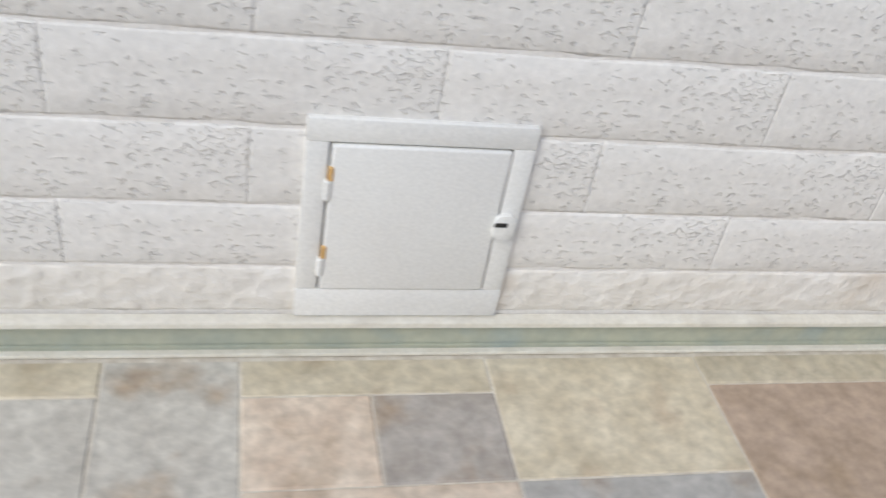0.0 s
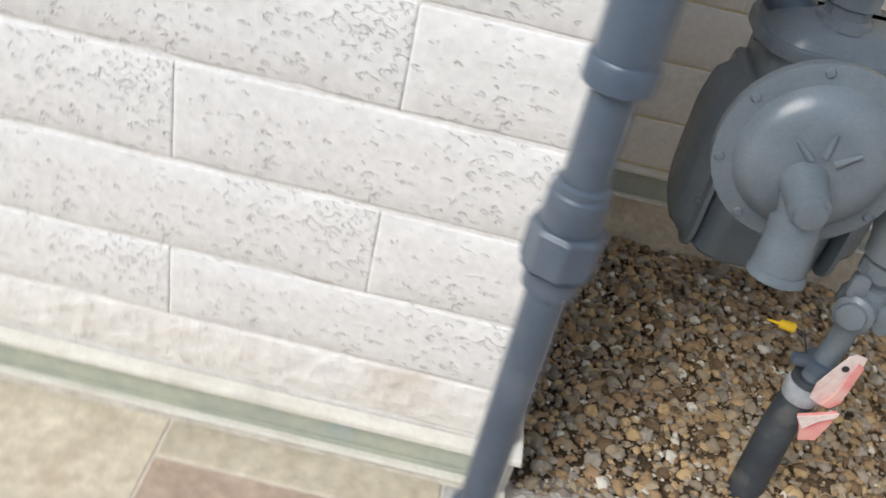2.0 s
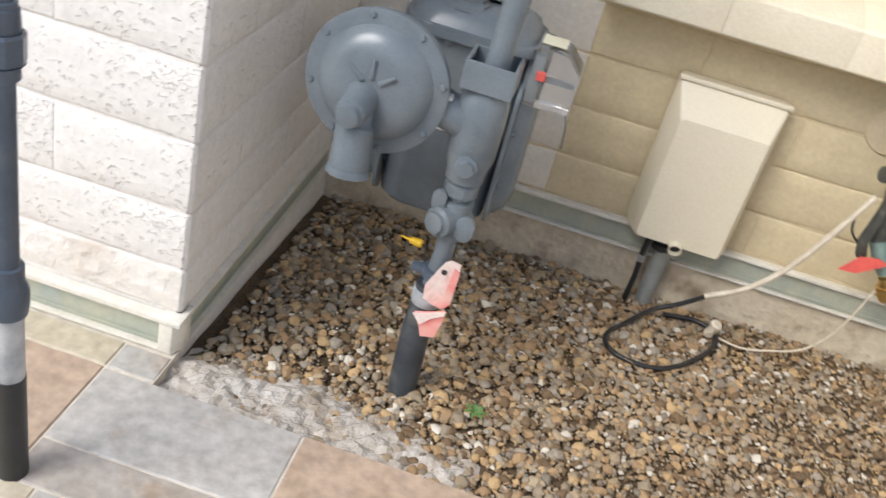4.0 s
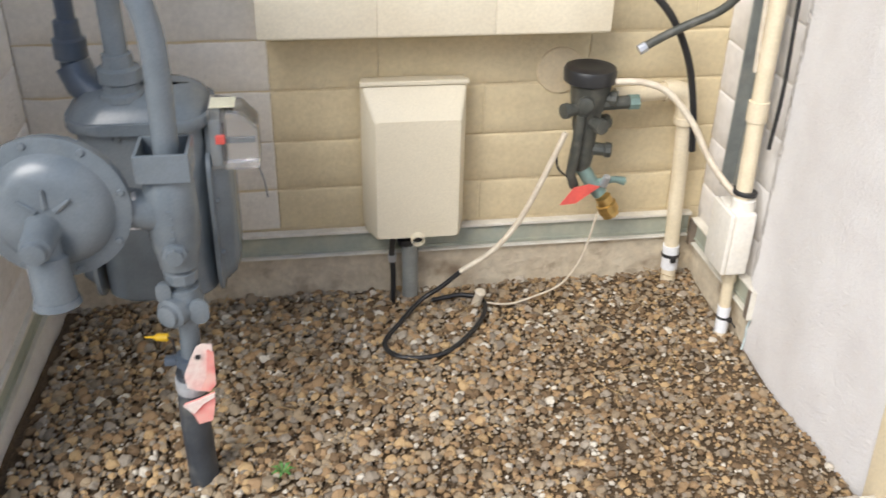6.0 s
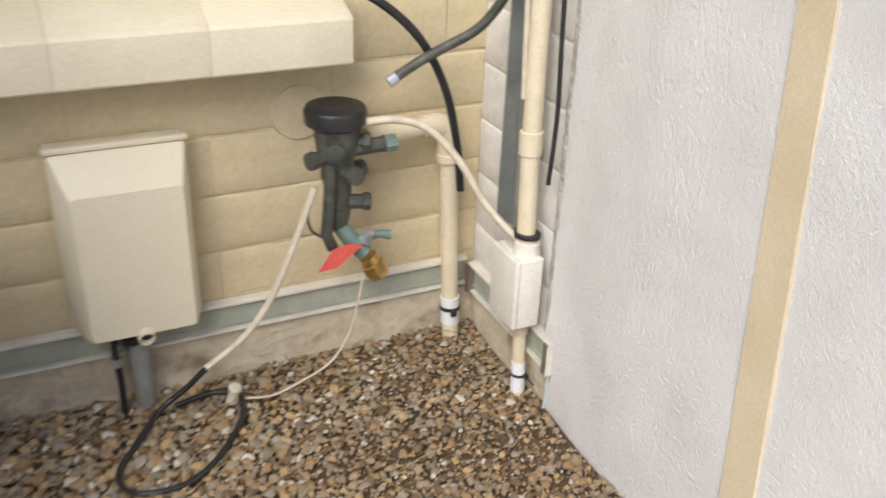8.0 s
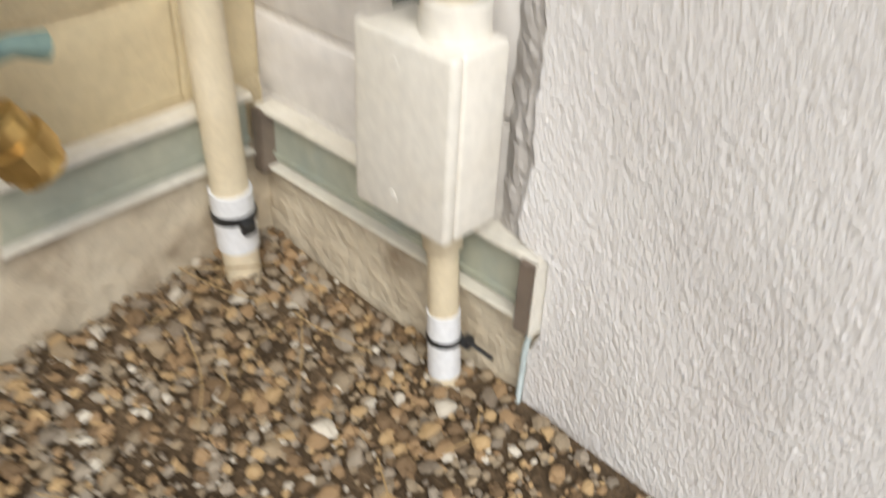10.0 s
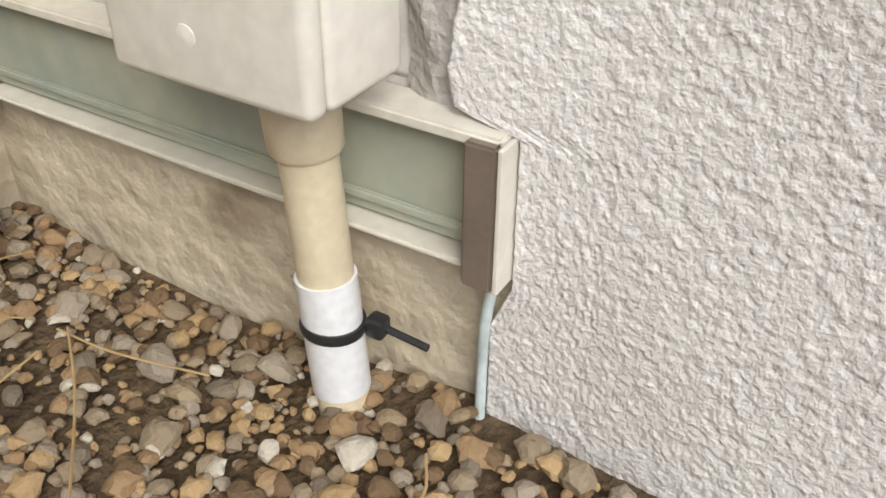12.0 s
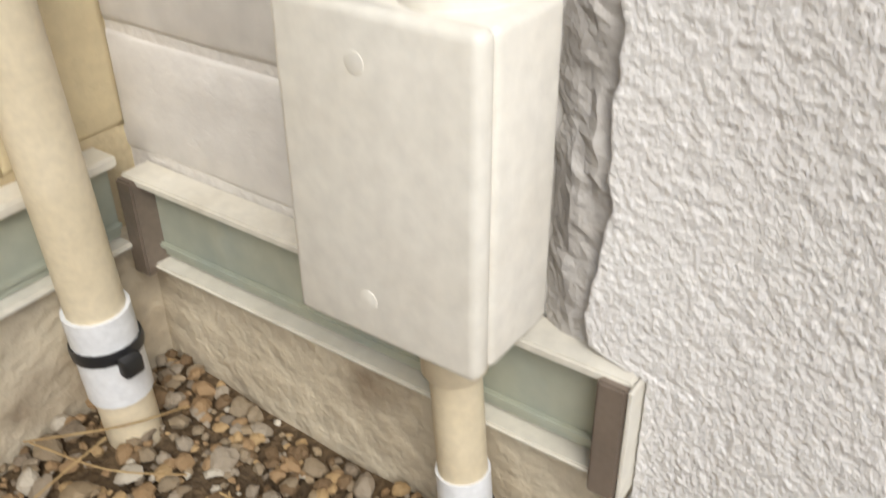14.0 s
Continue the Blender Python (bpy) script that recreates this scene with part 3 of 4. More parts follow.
def front_pipe():
    t = thing("gas_pipe", "blue-grey painted steel gas pipe with couplings rising from the patio", "pipe")
    part("riser", tube([(PX, PY, 0.31), (PX, PY, 0.88)], R, 20), PIPEG, t, "", 35)
    u = slim("union", (PX, PY, 0.675), (0, 0, 1), [(0, 0.024), (0.002, 0.029), (0.02, 0.029), (0.022, 0.036)], PIPEG, t, 20)
    part("union_nut", lathe([(0.0, 0.027), (0.003, 0.0305), (0.036, 0.0305), (0.04, 0.028)], (PX, PY, 0.697), (0, 0, 1), 8), PIPEG, u, "eight-sided union nut", 20)
    slim("union_top", (PX, PY, 0.737), (0, 0, 1), [(0, 0.03), (0.003, 0.031), (0.028, 0.029), (0.03, 0.0265), (0.036, 0.0265), (0.038, 0.023)], PIPEG, t)
    slim("coupling", (PX, PY, 0.315), (0, 0, 1), [(0, 0.026), (0.004, 0.034), (0.02, 0.037), (0.045, 0.037), (0.058, 0.031), (0.062, 0.029), (0.085, 0.029), (0.087, 0.024)], PIPEG, t)
    slim("white_sleeve", (PX, PY, 0.19), (0, 0, 1), [(0, 0.027), (0.127, 0.027)], ALU2, t, label="worn white and silver band")
    part("black_wrap", tube([(PX, PY, 0.0 - 0.02), (PX, PY, 0.06), (PX, PY, 0.2)], [0.0245, 0.0238, 0.023], 20), BLACK, t, "black plastic wrapped foot", 35)
    part("elbow", tube(bent([(PX, PY, 0.86), (PX, PY, ELZ), (PX + 0.1, PY + 0.012, ELZ)], 0.055, 8), 0.0232, 20), PIPEG, t, "", 35)
    slim("elbow_band", (PX, PY, 0.85), (0, 0, 1), [(0, 0.028), (0.003, 0.0325), (0.02, 0.0325), (0.023, 0.03)], PIPEG, t)
    part("cross_pipe", tube([(PX + 0.06, PY + 0.006, ELZ), (0.3, PY + 0.03, ELZ)], R, 20), PIPEG, t, "", 35)
    part("second_elbow", tube(bent([(0.22, PY + 0.025, ELZ), (0.315, PY + 0.035, ELZ), (0.315, PY + 0.035, ELZ + 0.1)], 0.05, 8), 0.0245, 20), PIPEG, t, "", 35)
    slim("elbow_band", (0.225, PY + 0.025, ELZ), (-1, 0, 0), [(0, 0.031), (0.003, 0.035), (0.018, 0.035), (0.02, 0.03)], PIPEG, t)
    part("upper_run", tube(bent([(0.315, PY + 0.035, ELZ + 0.07), (0.315, PY + 0.035, 1.2), (0.25, 0.5, 1.2), (0.25, 0.5, 0.76)], 0.05, 6), R, 20), PIPEG, t, "", 35)
    part("tee", tube([(0.235, 0.5, 0.87), (0.425, 0.5, 0.87)], 0.021, 18), PIPEG, t, "horizontal tee arm", 35)
    slim("plug", (0.425, 0.5, 0.87), (1, 0, 0), [(0, 0.03), (0.02, 0.03), (0.022, 0.016), (0.034, 0.015)], PIPEG, t, 8)
    slim("outlet_union", (0.248, 0.5, 0.7), (0, 0, 1), [(0, 0.026), (0.01, 0.03), (0.025, 0.03), (0.03, 0.04), (0.065, 0.04), (0.07, 0.032), (0.1, 0.03), (0.104, 0.023)], PIPEG, t, 12)
    part("outlet_elbow", tube([(0.248, 0.5, 0.715), (0.262, 0.49, 0.68), (0.3, 0.47, 0.65)], 0.034, 16), PIPEG, t, "", 35)


ALU2 = mat("worn_white_silver", (0.62, 0.63, 0.64), (0.3, 0.32, 0.35), 0.5, 0.2, scale=22, fine=150, bump=0.15)
front_pipe()

MX, MY = 0.37, 0.47  # middle of the meter


def gas_meter():
    t = thing("gas_meter", "grey painted cast gas meter with a clear index cover", "gas meter")
    body = loft([[(MX + px, MY + py, z) for px, py in rounded(w, d, 0.05)] for z, w, d in ((0.235, 0.2, 0.16), (0.25, 0.225, 0.185), (0.45, 0.235, 0.19), (0.6, 0.24, 0.19), (0.628, 0.24, 0.19))])
    part("body", body, GREY, t, "", 40)
    part("flange", plate([(MX + a, MY + b) for a, b in rounded(0.275, 0.225, 0.07)], 2, 0.62, 0.642, 0.004), GREY, t, "", 40)
    part("cover", loft([[(MX + px, MY + py, z) for px, py in rounded(w, d, 0.06)] for z, w, d in ((0.642, 0.255, 0.205), (0.662, 0.235, 0.185), (0.676, 0.19, 0.15), (0.682, 0.12, 0.1))]), GREY, t, "domed top cover", 50)
    for k in range(10):
        a = 2 * math.pi * k / 10
        fitting("bolt", (MX + 0.123 * math.cos(a), MY + 0.1 * math.sin(a), 0.605), (0, 0, 1), [(0, 0.008), (0.012, 0.008), (0.016, 0.006)], GREY, t, 8)
    for s in (1, -1):
        x = MX + s * 0.118
        d = loft([[(x + s * u, MY + 0.0 + a, 0.405 + b) for a, b in rounded(w, h, 0.06)] for u, w, h in ((0.0, 0.2, 0.33), (0.008, 0.2, 0.33), (0.012, 0.17, 0.3), (0.035, 0.155, 0.27), (0.045, 0.12, 0.22))])
        part("diaphragm_cover", d, GREY, t, "ribbed side cover", 45)
        for k in range(8):
            a = 2 * math.pi * (k + 0.5) / 8
            fitting("bolt", (x + s * 0.006, MY + 0.091 * math.cos(a), 0.405 + 0.155 * math.sin(a)), (s, 0, 0), [(0, 0.007), (0.01, 0.007), (0.013, 0.005)], GREY, t, 8)
    fitting("inlet_boss", (0.345, 0.43, 0.672), (0, 0, 1), [(0, 0.046), (0.012, 0.044), (0.016, 0.036), (0.03, 0.036), (0.034, 0.042), (0.058, 0.042), (0.062, 0.03), (0.085, 0.028), (0.087, 0.022)], GREY, t, 10)
    # index housing with its clear cover
    part("index_box", box(0.49, 0.522, 0.4, 0.47, 0.535, 0.63, 0.004), GREY, t, "", 40)
    ix = part("index_cover", plate([(0.5, 0.53), (0.592, 0.53), (0.592, 0.612), (0.562, 0.645), (0.5, 0.655)], 1, 0.385, 0.478, 0.003), CLEAR, t, "clear plastic index cover", 40)
    ix.visible_shadow = False
    part("dial_plate", box(0.523, 0.53, 0.4, 0.465, 0.545, 0.625, 0.001), BLACK, t, "dark dial plate")
    part("red_seal", box(0.512, 0.53, 0.376, 0.384, 0.588, 0.606, 0.002), RED, t, "small red seal")
    part("index_label", box(0.505, 0.553, 0.39, 0.44, 0.6575, 0.661, 0.0005), PALE, t, "pale printed label")
    part("index_frame", box(0.53, 0.586, 0.39, 0.398, 0.585, 0.597, 0.001), GREY, t)
    part("seal_wire", tube(smooth_path([(0.588, 0.39, 0.535), (0.596, 0.4, 0.5), (0.6, 0.42, 0.45)]), 0.0015, 6), GREY, t, "thin hanging seal wire")


gas_meter()
RX, RY = 0.45, 0.155  # gas riser


def regulator():
    t = thing("gas_regulator", "grey painted gas pressure regulator with a round diaphragm case", "regulator")
    c = Vector((0.27, 0.118, 0.6))
    ax = Vector((-0.02, -1, 0.03)).normalized()
    rim = part("case_back", lathe([(-0.075, 0.05), (-0.055, 0.085), (-0.03, 0.108), (-0.012, 0.112), (-0.01, 0.124), (0.0, 0.125)], c, ax, 40), GREY, t, "", 35)
    part("case_front", lathe([(0.001, 0.125), (0.009, 0.125), (0.011, 0.118), (0.013, 0.1), (0.024, 0.094), (0.036, 0.08), (0.042, 0.06), (0.045, 0.03), (0.045, 0.004)], c, ax, 40), GREY, t, "domed front of the case", 35)
    q = ax.to_track_quat("Z", "Y")
    for k in range(8):
        a = 2 * math.pi * (k + 0.3) / 8
        p = c + q @ Vector((0.115 * math.cos(a), 0.115 * math.sin(a), 0.008))
        fitting("bolt", p, ax, [(0, 0.007), (0.004, 0.007), (0.007, 0.005)], GREY, t, 8)
    for a in (40, 140, 90):
        d = q @ Vector((math.cos(radians(a)), math.sin(radians(a)), 0))
        part("rib", tube([c + ax * 0.044 + d * 0.02, c + ax * 0.047 + d * 0.052], [0.006, 0.0025], 8), GREY, t, "", 35)
    f = c + ax * 0.04 + Vector((-0.01, 0, -0.02))
    fitting("spring_tower", f, ax + Vector((0, 0, -0.12)), [(0, 0.031), (0.02, 0.028), (0.062, 0.025), (0.064, 0.02), (0.076, 0.019), (0.078, 0.008)], GREY, t, 20)
    part("vent", tube(bent([f + Vector((0, -0.012, -0.012)), f + Vector((0.004, -0.03, -0.04)), f + Vector((0.008, -0.036, -0.118))], 0.025, 6), [0.026] * 4 + [0.033] * 4 + [0.036], 16), GREY, t, "downturned vent spout", 35)
    fitting("vent_lip", f + Vector((0.008, -0.036, -0.108)), (0.02, -0.1, -1), [(0, 0.036), (0.012, 0.039), (0.014, 0.032)], GREY, t)
    # neck to the vertical body on the riser
    part("neck", tube([c + Vector((0.09, 0.02, -0.01)), (RX, RY, 0.555)], 0.034, 16), GREY, t, "", 35)
    fitting("body", (RX, RY, 0.455), (0, 0, 1), [(0, 0.028), (0.004, 0.035), (0.025, 0.036), (0.05, 0.043), (0.12, 0.045), (0.16, 0.043), (0.175, 0.036), (0.195, 0.036)], GREY, t)
    fitting("side_plug", (RX, RY - 0.03, 0.5), (0.1, -1, 0), [(0, 0.024), (0.018, 0.022), (0.02, 0.016), (0.028, 0.015)], GREY, t, 8)
    br = part("bracket", box(RX - 0.044, RX + 0.044, RY - 0.044, RY - 0.038, 0.636, 0.686, 0.001), GREY, t, "open square lock bracket")
    for a in ((RX - 0.044, RX - 0.038, RY - 0.0375, RY + 0.044), (RX + 0.038, RX + 0.044, RY - 0.0375, RY + 0.044), (RX - 0.0375, RX + 0.0375, RY + 0.038, RY + 0.044)):
        part("bracket_side", box(*a, 0.636, 0.686, 0.001), GREY, br)
    s = part("seal_arm", box(RX - 0.1, RX - 0.044, RY - 0.03, RY - 0.012, 0.545, 0.56, 0.004), ALU, t, "bright silver seal arm", 40)
    part("seal_lug", box(RX - 0.085, RX - 0.05, RY - 0.034, RY - 0.014, 0.563, 0.612, 0.005), ALU, s, "", 40)
    for k in range(5):
        part("cast_mark", box(RX - 0.004 + 0.004 * (k % 2), RX + 0.006, RY - 0.0455, RY - 0.041, 0.528 + k * 0.013, 0.533 + k * 0.013, 0.0008), GREY, t)
    # loop over to the meter inlet
    arch = [(RX + 0.004, RY, 0.65), (RX + 0.006, RY, 0.86), (0.43, 0.18, 0.955), (0.4, 0.29, 0.995), (0.362, 0.39, 0.955), (0.345, 0.43, 0.86), (0.345, 0.43, 0.755)]
    part("loop_pipe", tube(smooth_path(arch, 8), 0.0215, 18), GREY, t, "bent pipe looping over to the meter", 35)


regulator()


def riser():
    t = thing("gas_riser", "gas service riser with shut-off valve, black sleeve and pink tape", "riser")
    part("pipe", tube([(RX - 0.01, RY, 0.15), (RX, RY, 0.3), (RX, RY, 0.46)], 0.019, 16), GREY, t, "", 35)
    fitting("union", (RX, RY, 0.425), (0, 0, 1), [(0, 0.026), (0.003, 0.031), (0.022, 0.031), (0.026, 0.026), (0.03, 0.023), (0.034, 0.0225)], GREY, t, 10)
    v = fitting("shut_off_valve", (RX, RY, 0.335), (0, 0, 1), [(0, 0.024), (0.004, 0.03), (0.02, 0.03), (0.03, 0.036), (0.05, 0.036), (0.06, 0.03), (0.078, 0.03), (0.08, 0.024)], GREY, t)
    fitting("valve_core", (RX - 0.012, RY - 0.02, 0.375), (-0.6, -1, 0.05), [(0, 0.03), (0.02, 0.029), (0.024, 0.021), (0.032, 0.02), (0.034, 0.012)], GREY, v, 14)
    lug = plate([(a - 0.0 + RX + 0.028, b + 0.375) for a, b in rounded(0.034, 0.05, 0.016)], 1, RY - 0.036, RY - 0.026, 0.002)
    part("lock_lug", lug, GREY, v, "", 40)
    part("lock_wing", plate([(a + RX - 0.03, b + 0.415) for a, b in rounded(0.026, 0.042, 0.012)], 1, RY - 0.03, RY - 0.02, 0.002), GREY, v, "", 40)
    c = fitting("clamp", (RX - 0.004, RY, 0.238), (0.06, 0, 1), [(0, 0.024), (0.003, 0.029), (0.02, 0.029), (0.022, 0.023)], PIPEG, t, 12)
    part("clamp_tab", box(RX - 0.052, RX - 0.024, RY - 0.012, RY + 0.006, 0.243, 0.259, 0.003), PIPEG, c, "", 40)
    part("sleeve", tube([(RX - 0.008, RY - 0.005, -0.1), (RX - 0.012, RY, 0.1), (RX - 0.008, RY, 0.222)], [0.03, 0.029, 0.0275], 18), SLEEVE, t, "scuffed black plastic sleeve", 35)
    part("sleeve_band", lathe([(0, 0.029), (0.003, 0.0305), (0.03, 0.0305), (0.033, 0.029)], (RX - 0.0085, RY, 0.178), (0.01, 0, 1), 18), ALU2, t, "dull silver band", 35)

    def flap(outline, y0, curl, thick):
        front = [(x, RY + y0 - curl * (x - RX), z) for x, z in outline]
        return loft([front, [(x, y + thick, z) for x, y, z in front]])

    card = [(0.462, 0.296), (0.472, 0.301), (0.49, 0.296), (0.492, 0.262), (0.488, 0.222), (0.477, 0.19), (0.456, 0.198), (0.438, 0.21), (0.436, 0.239), (0.45, 0.272)]
    tag = part("tag", flap(card, -0.035, -0.25, 0.004), TAGW, t, "faded white and pink warning tag")
    part("hole", lathe([(0, 0.0055), (0.0015, 0.0055)], (0.464, RY - 0.033, 0.276), (0, -1, 0), 12), BLACK, tag)
    part("red_strip", flap([(0.481, 0.288), (0.4925, 0.279), (0.49, 0.206), (0.478, 0.192), (0.462, 0.2), (0.474, 0.226), (0.478, 0.255)], -0.038, -0.25, 0.0025), PINK, tag, "red side of the folded tag")
    part("fold", flap([(0.43, 0.179), (0.456, 0.186), (0.487, 0.196), (0.486, 0.17), (0.478, 0.132), (0.452, 0.128), (0.445, 0.15)], -0.046, -0.12, 0.005), PINK, tag, "torn pink and red lower fold")
    part("fold_edge", flap([(0.428, 0.179), (0.456, 0.187), (0.488, 0.198), (0.487, 0.189), (0.464, 0.176), (0.446, 0.156)], -0.0495, -0.12, 0.002), TAGW, tag, "pale turned edge")
    wire = part("tracer_wire", tube(smooth_path([(RX - 0.03, RY + 0.005, 0.256), (RX - 0.038, RY + 0.028, 0.275), (RX - 0.05, RY + 0.044, 0.272)]), 0.0018, 6), BLACK, t, "thin dark tracer wire")
    part("wire_nut", lathe([(0, 0.005), (0.003, 0.0085), (0.024, 0.007), (0.027, 0.003), (0.046, 0.0014)], (RX - 0.046, RY + 0.044, 0.271), (-1, 0.05, 0.06), 12), YELLOW, wire, "small yellow plastic wire connector", 35)


SLEEVE = mat("scuffed_black_sleeve", (0.035, 0.04, 0.05), (0.07, 0.08, 0.09), 0.5, scale=14, fine=120, bump=0.2, dirt=(0.3, 0.28, 0.24), dirt_amt=0.6)
TAGW = mat("faded_tag", (0.86, 0.78, 0.72), (0.8, 0.5, 0.46), 0.5, scale=30, fine=120, bump=0.2)
riser()


# ---- window sill above the boxes ----
def sill():
    t = thing("window_sill", "cream painted projecting block window sill", "sill")
    cuts = [0.585, 0.858, 1.136, 1.416]
    for a, b in zip(cuts, cuts[1:]):
        o = [(DEEP + 0.05, 0.66), (0.78, 0.665), (0.777, 0.67), (0.777, 0.755), (0.782, 0.762), (DEEP + 0.05, 0.822)]
        part("sill_block", plate([(y, z) for y, z in o], 0, a + 0.0003, b - 0.0003, 0.0012), SILLM, t, "", 40)


SILLM = mat("cream_sill_paint", (0.8, 0.73, 0.57), (0.74, 0.66, 0.5), 0.6, scale=6, fine=140, bump=0.25, depth=0.002, dirt=(0.5, 0.42, 0.3), dirt_amt=0.2)
sill()


# ---- utility box ----
def utility_box():
    t = thing("utility_box", "cream plastic utility box with a raised cover on the wall", "utility box")
    x0, x1 = 0.822, 1.088
    part("back_plate", box(x0, x1, 0.868, 0.905, 0.13, 0.53, 0.006), BOXM, t, "", 40)
    rings = []
    for y, a, b, z0, z1 in ((0.868, x0 + 0.003, x1 - 0.003, 0.122, 0.522), (0.855, x0 + 0.003, x1 - 0.003, 0.12, 0.52), (0.812, x0 + 0.026, x1 - 0.018, 0.115, 0.452), (0.805, x0 + 0.031, x1 - 0.023, 0.119, 0.446)):
        rings.append([(px, y, pz) for px, pz in rounded(b - a, z1 - z0, 0.01, (a + b) / 2, (z0 + z1) / 2, 3)])
    part("cover", loft(rings), BOXM, t, "", 30)
    part("hood_lip", box(x0 - 0.003, x1 + 0.003, 0.85, 0.87, 0.522, 0.534, 0.003), BOXM, t, "", 40)
    part("knockout", lathe([(0, 0.018), (0.02, 0.018), (0.02, 0.0145), (0.003, 0.0145)], (0.958, 0.812, 0.118), (0, -1, -0.25), 20), BOXM, t, "round open knockout", 35)
    part("knockout_hole", lathe([(0, 0.014), (0.002, 0.014)], (0.958, 0.806, 0.1165), (0, -1, -0.25), 16), DARKH, t)


utility_box()


def conduit_stub():
    t = thing("conduit_stub", "short grey plastic conduit under the utility box", "conduit")
    part("pipe", tube([(0.945, 0.865, -0.16), (0.945, 0.865, 0.07)], 0.0225, 18), STUBM, t, "", 35)
    part("collar", lathe([(0, 0.02), (0.006, 0.025), (0.02, 0.025), (0.024, 0.018), (0.055, 0.017)], (0.935, 0.862, 0.07), (-0.1, 0, 1), 16), BLACK, t, "black collar", 35)
    part("cable", tube(smooth_path([(0.9, 0.845, 0.125), (0.893, 0.842, 0.06), (0.897, 0.845, -0.02), (0.893, 0.85, -0.16)]), 0.008, 10), BLACK, t, "black cable into the ground", 35)
    part("cable_clamp", lathe([(0, 0.011), (0.018, 0.012), (0.02, 0.008)], (0.894, 0.843, 0.03), (0, 0, 1), 10), ALU, t, "small silver clamp", 35)


STUBM = mat("grey_conduit", (0.3, 0.31, 0.29), (0.22, 0.23, 0.22), 0.5, scale=20, fine=150, bump=0.1)
conduit_stub()


# ---- vacuum breaker and its pipework ----
def vacuum_breaker():
    t = thing("vacuum_breaker", "weathered black vacuum breaker valve with brass drain cock", "valve")
    x, y = 1.383, 0.8
    part("cap", lathe([(0, 0.058), (0.004, 0.064), (0.03, 0.066), (0.038, 0.062), (0.042, 0.045), (0.04, 0.03)], (x, y, 0.537), (0, 0, 1), 32), BLACK, t, "round black cap", 35)
    part("body", lathe([(0, 0.02), (0.02, 0.026), (0.05, 0.03), (0.1, 0.03), (0.12, 0.036), (0.16, 0.036), (0.18, 0.045), (0.235, 0.052), (0.24, 0.056)], (x, y, 0.3), (0.02, 0, 1), 18), DARKP, t, "", 30)
    for a, z in ((-25, 0.5), (200, 0.47), (-70, 0.44), (-110, 0.5), (20, 0.42), (-20, 0.36)):
        d = Vector((math.cos(radians(a)), math.sin(radians(a)), 0))
        part("port", lathe([(0, 0.017), (0.035, 0.016), (0.037, 0.02), (0.052, 0.019), (0.054, 0.01)], Vector((x, y, z)) + d * 0.02, d, 10), DARKP, t, "", 30)
    part("side_pipe", tube([(x - 0.02, y - 0.03, 0.46), (x - 0.035, y - 0.03, 0.3), (x - 0.02, y - 0.02, 0.262)], 0.013, 12), DARKP, t, "", 35)
    part("test_cock", tube([(x + 0.03, y - 0.02, 0.485), (x + 0.1, y - 0.02, 0.487)], 0.017, 10), DARKP, t, "dark side test cock", 35)
    part("cock_tip", lathe([(0, 0.02), (0.025, 0.02), (0.027, 0.012)], (x + 0.1, y - 0.02, 0.487), (1, 0, 0), 8), GREENM, t, "", 30)
    part("wall_collar", lathe([(0, 0.062), (0.006, 0.06), (0.008, 0.02)], (x - 0.045, back_y(x) - 0.001, 0.53), (0, -1, 0), 28), CREAMP, t, "cream wall collar", 35)
    part("stem", tube([(x, y, 0.31), (x + 0.03, y - 0.012, 0.262), (x + 0.055, y - 0.02, 0.235)], 0.02, 12), GREENM, t, "oxidised green stem", 35)
    part("tap", tube([(x + 0.03, y - 0.015, 0.265), (x + 0.09, y - 0.02, 0.275), (x + 0.115, y - 0.02, 0.268)], [0.01, 0.009, 0.012], 10), GREENM, t, "", 35)
    part("tee_handle", lathe([(0, 0.012), (0.03, 0.01), (0.032, 0.005)], (x + 0.055, y - 0.03, 0.265), (0.2, -0.3, 1), 8), ALU, t, "", 35)
    b = part("brass_outlet", lathe([(0, 0.021), (0.02, 0.022), (0.022, 0.027), (0.045, 0.027), (0.047, 0.023), (0.058, 0.023)], (x + 0.062, y - 0.02, 0.225), (0.5, -0.12, -1), 12), BRASS, t, "shiny brass outlet", 30)
    part("bore", lathe([(0, 0.016), (0.002, 0.016)], Vector((x + 0.062, y - 0.02, 0.225)) + Vector((0.5, -0.12, -1)).normalized() * 0.058, (0.5, -0.12, -1), 12), DARKH, b)
    tag = [(x - 0.062, 0.222), (x - 0.02, 0.225), (x + 0.04, 0.27), (x + 0.012, 0.278), (x - 0.028, 0.27)]
    part("tag", plate(tag, 1, y - 0.05, y - 0.047), RED, t, "faded red plastic tag")
    part("small_wire", tube(smooth_path([(x - 0.05, y - 0.02, 0.41), (x - 0.075, y - 0.03, 0.37), (x - 0.07, y - 0.03, 0.32), (x - 0.04, y - 0.03, 0.29)]), 0.003, 6), BLACK, t, "thin black wire", 40)


CREAMP = mat("cream_escutcheon", (0.74, 0.62, 0.42), (0.66, 0.54, 0.36), 0.6, scale=12, fine=120, bump=0.1)
vacuum_breaker()


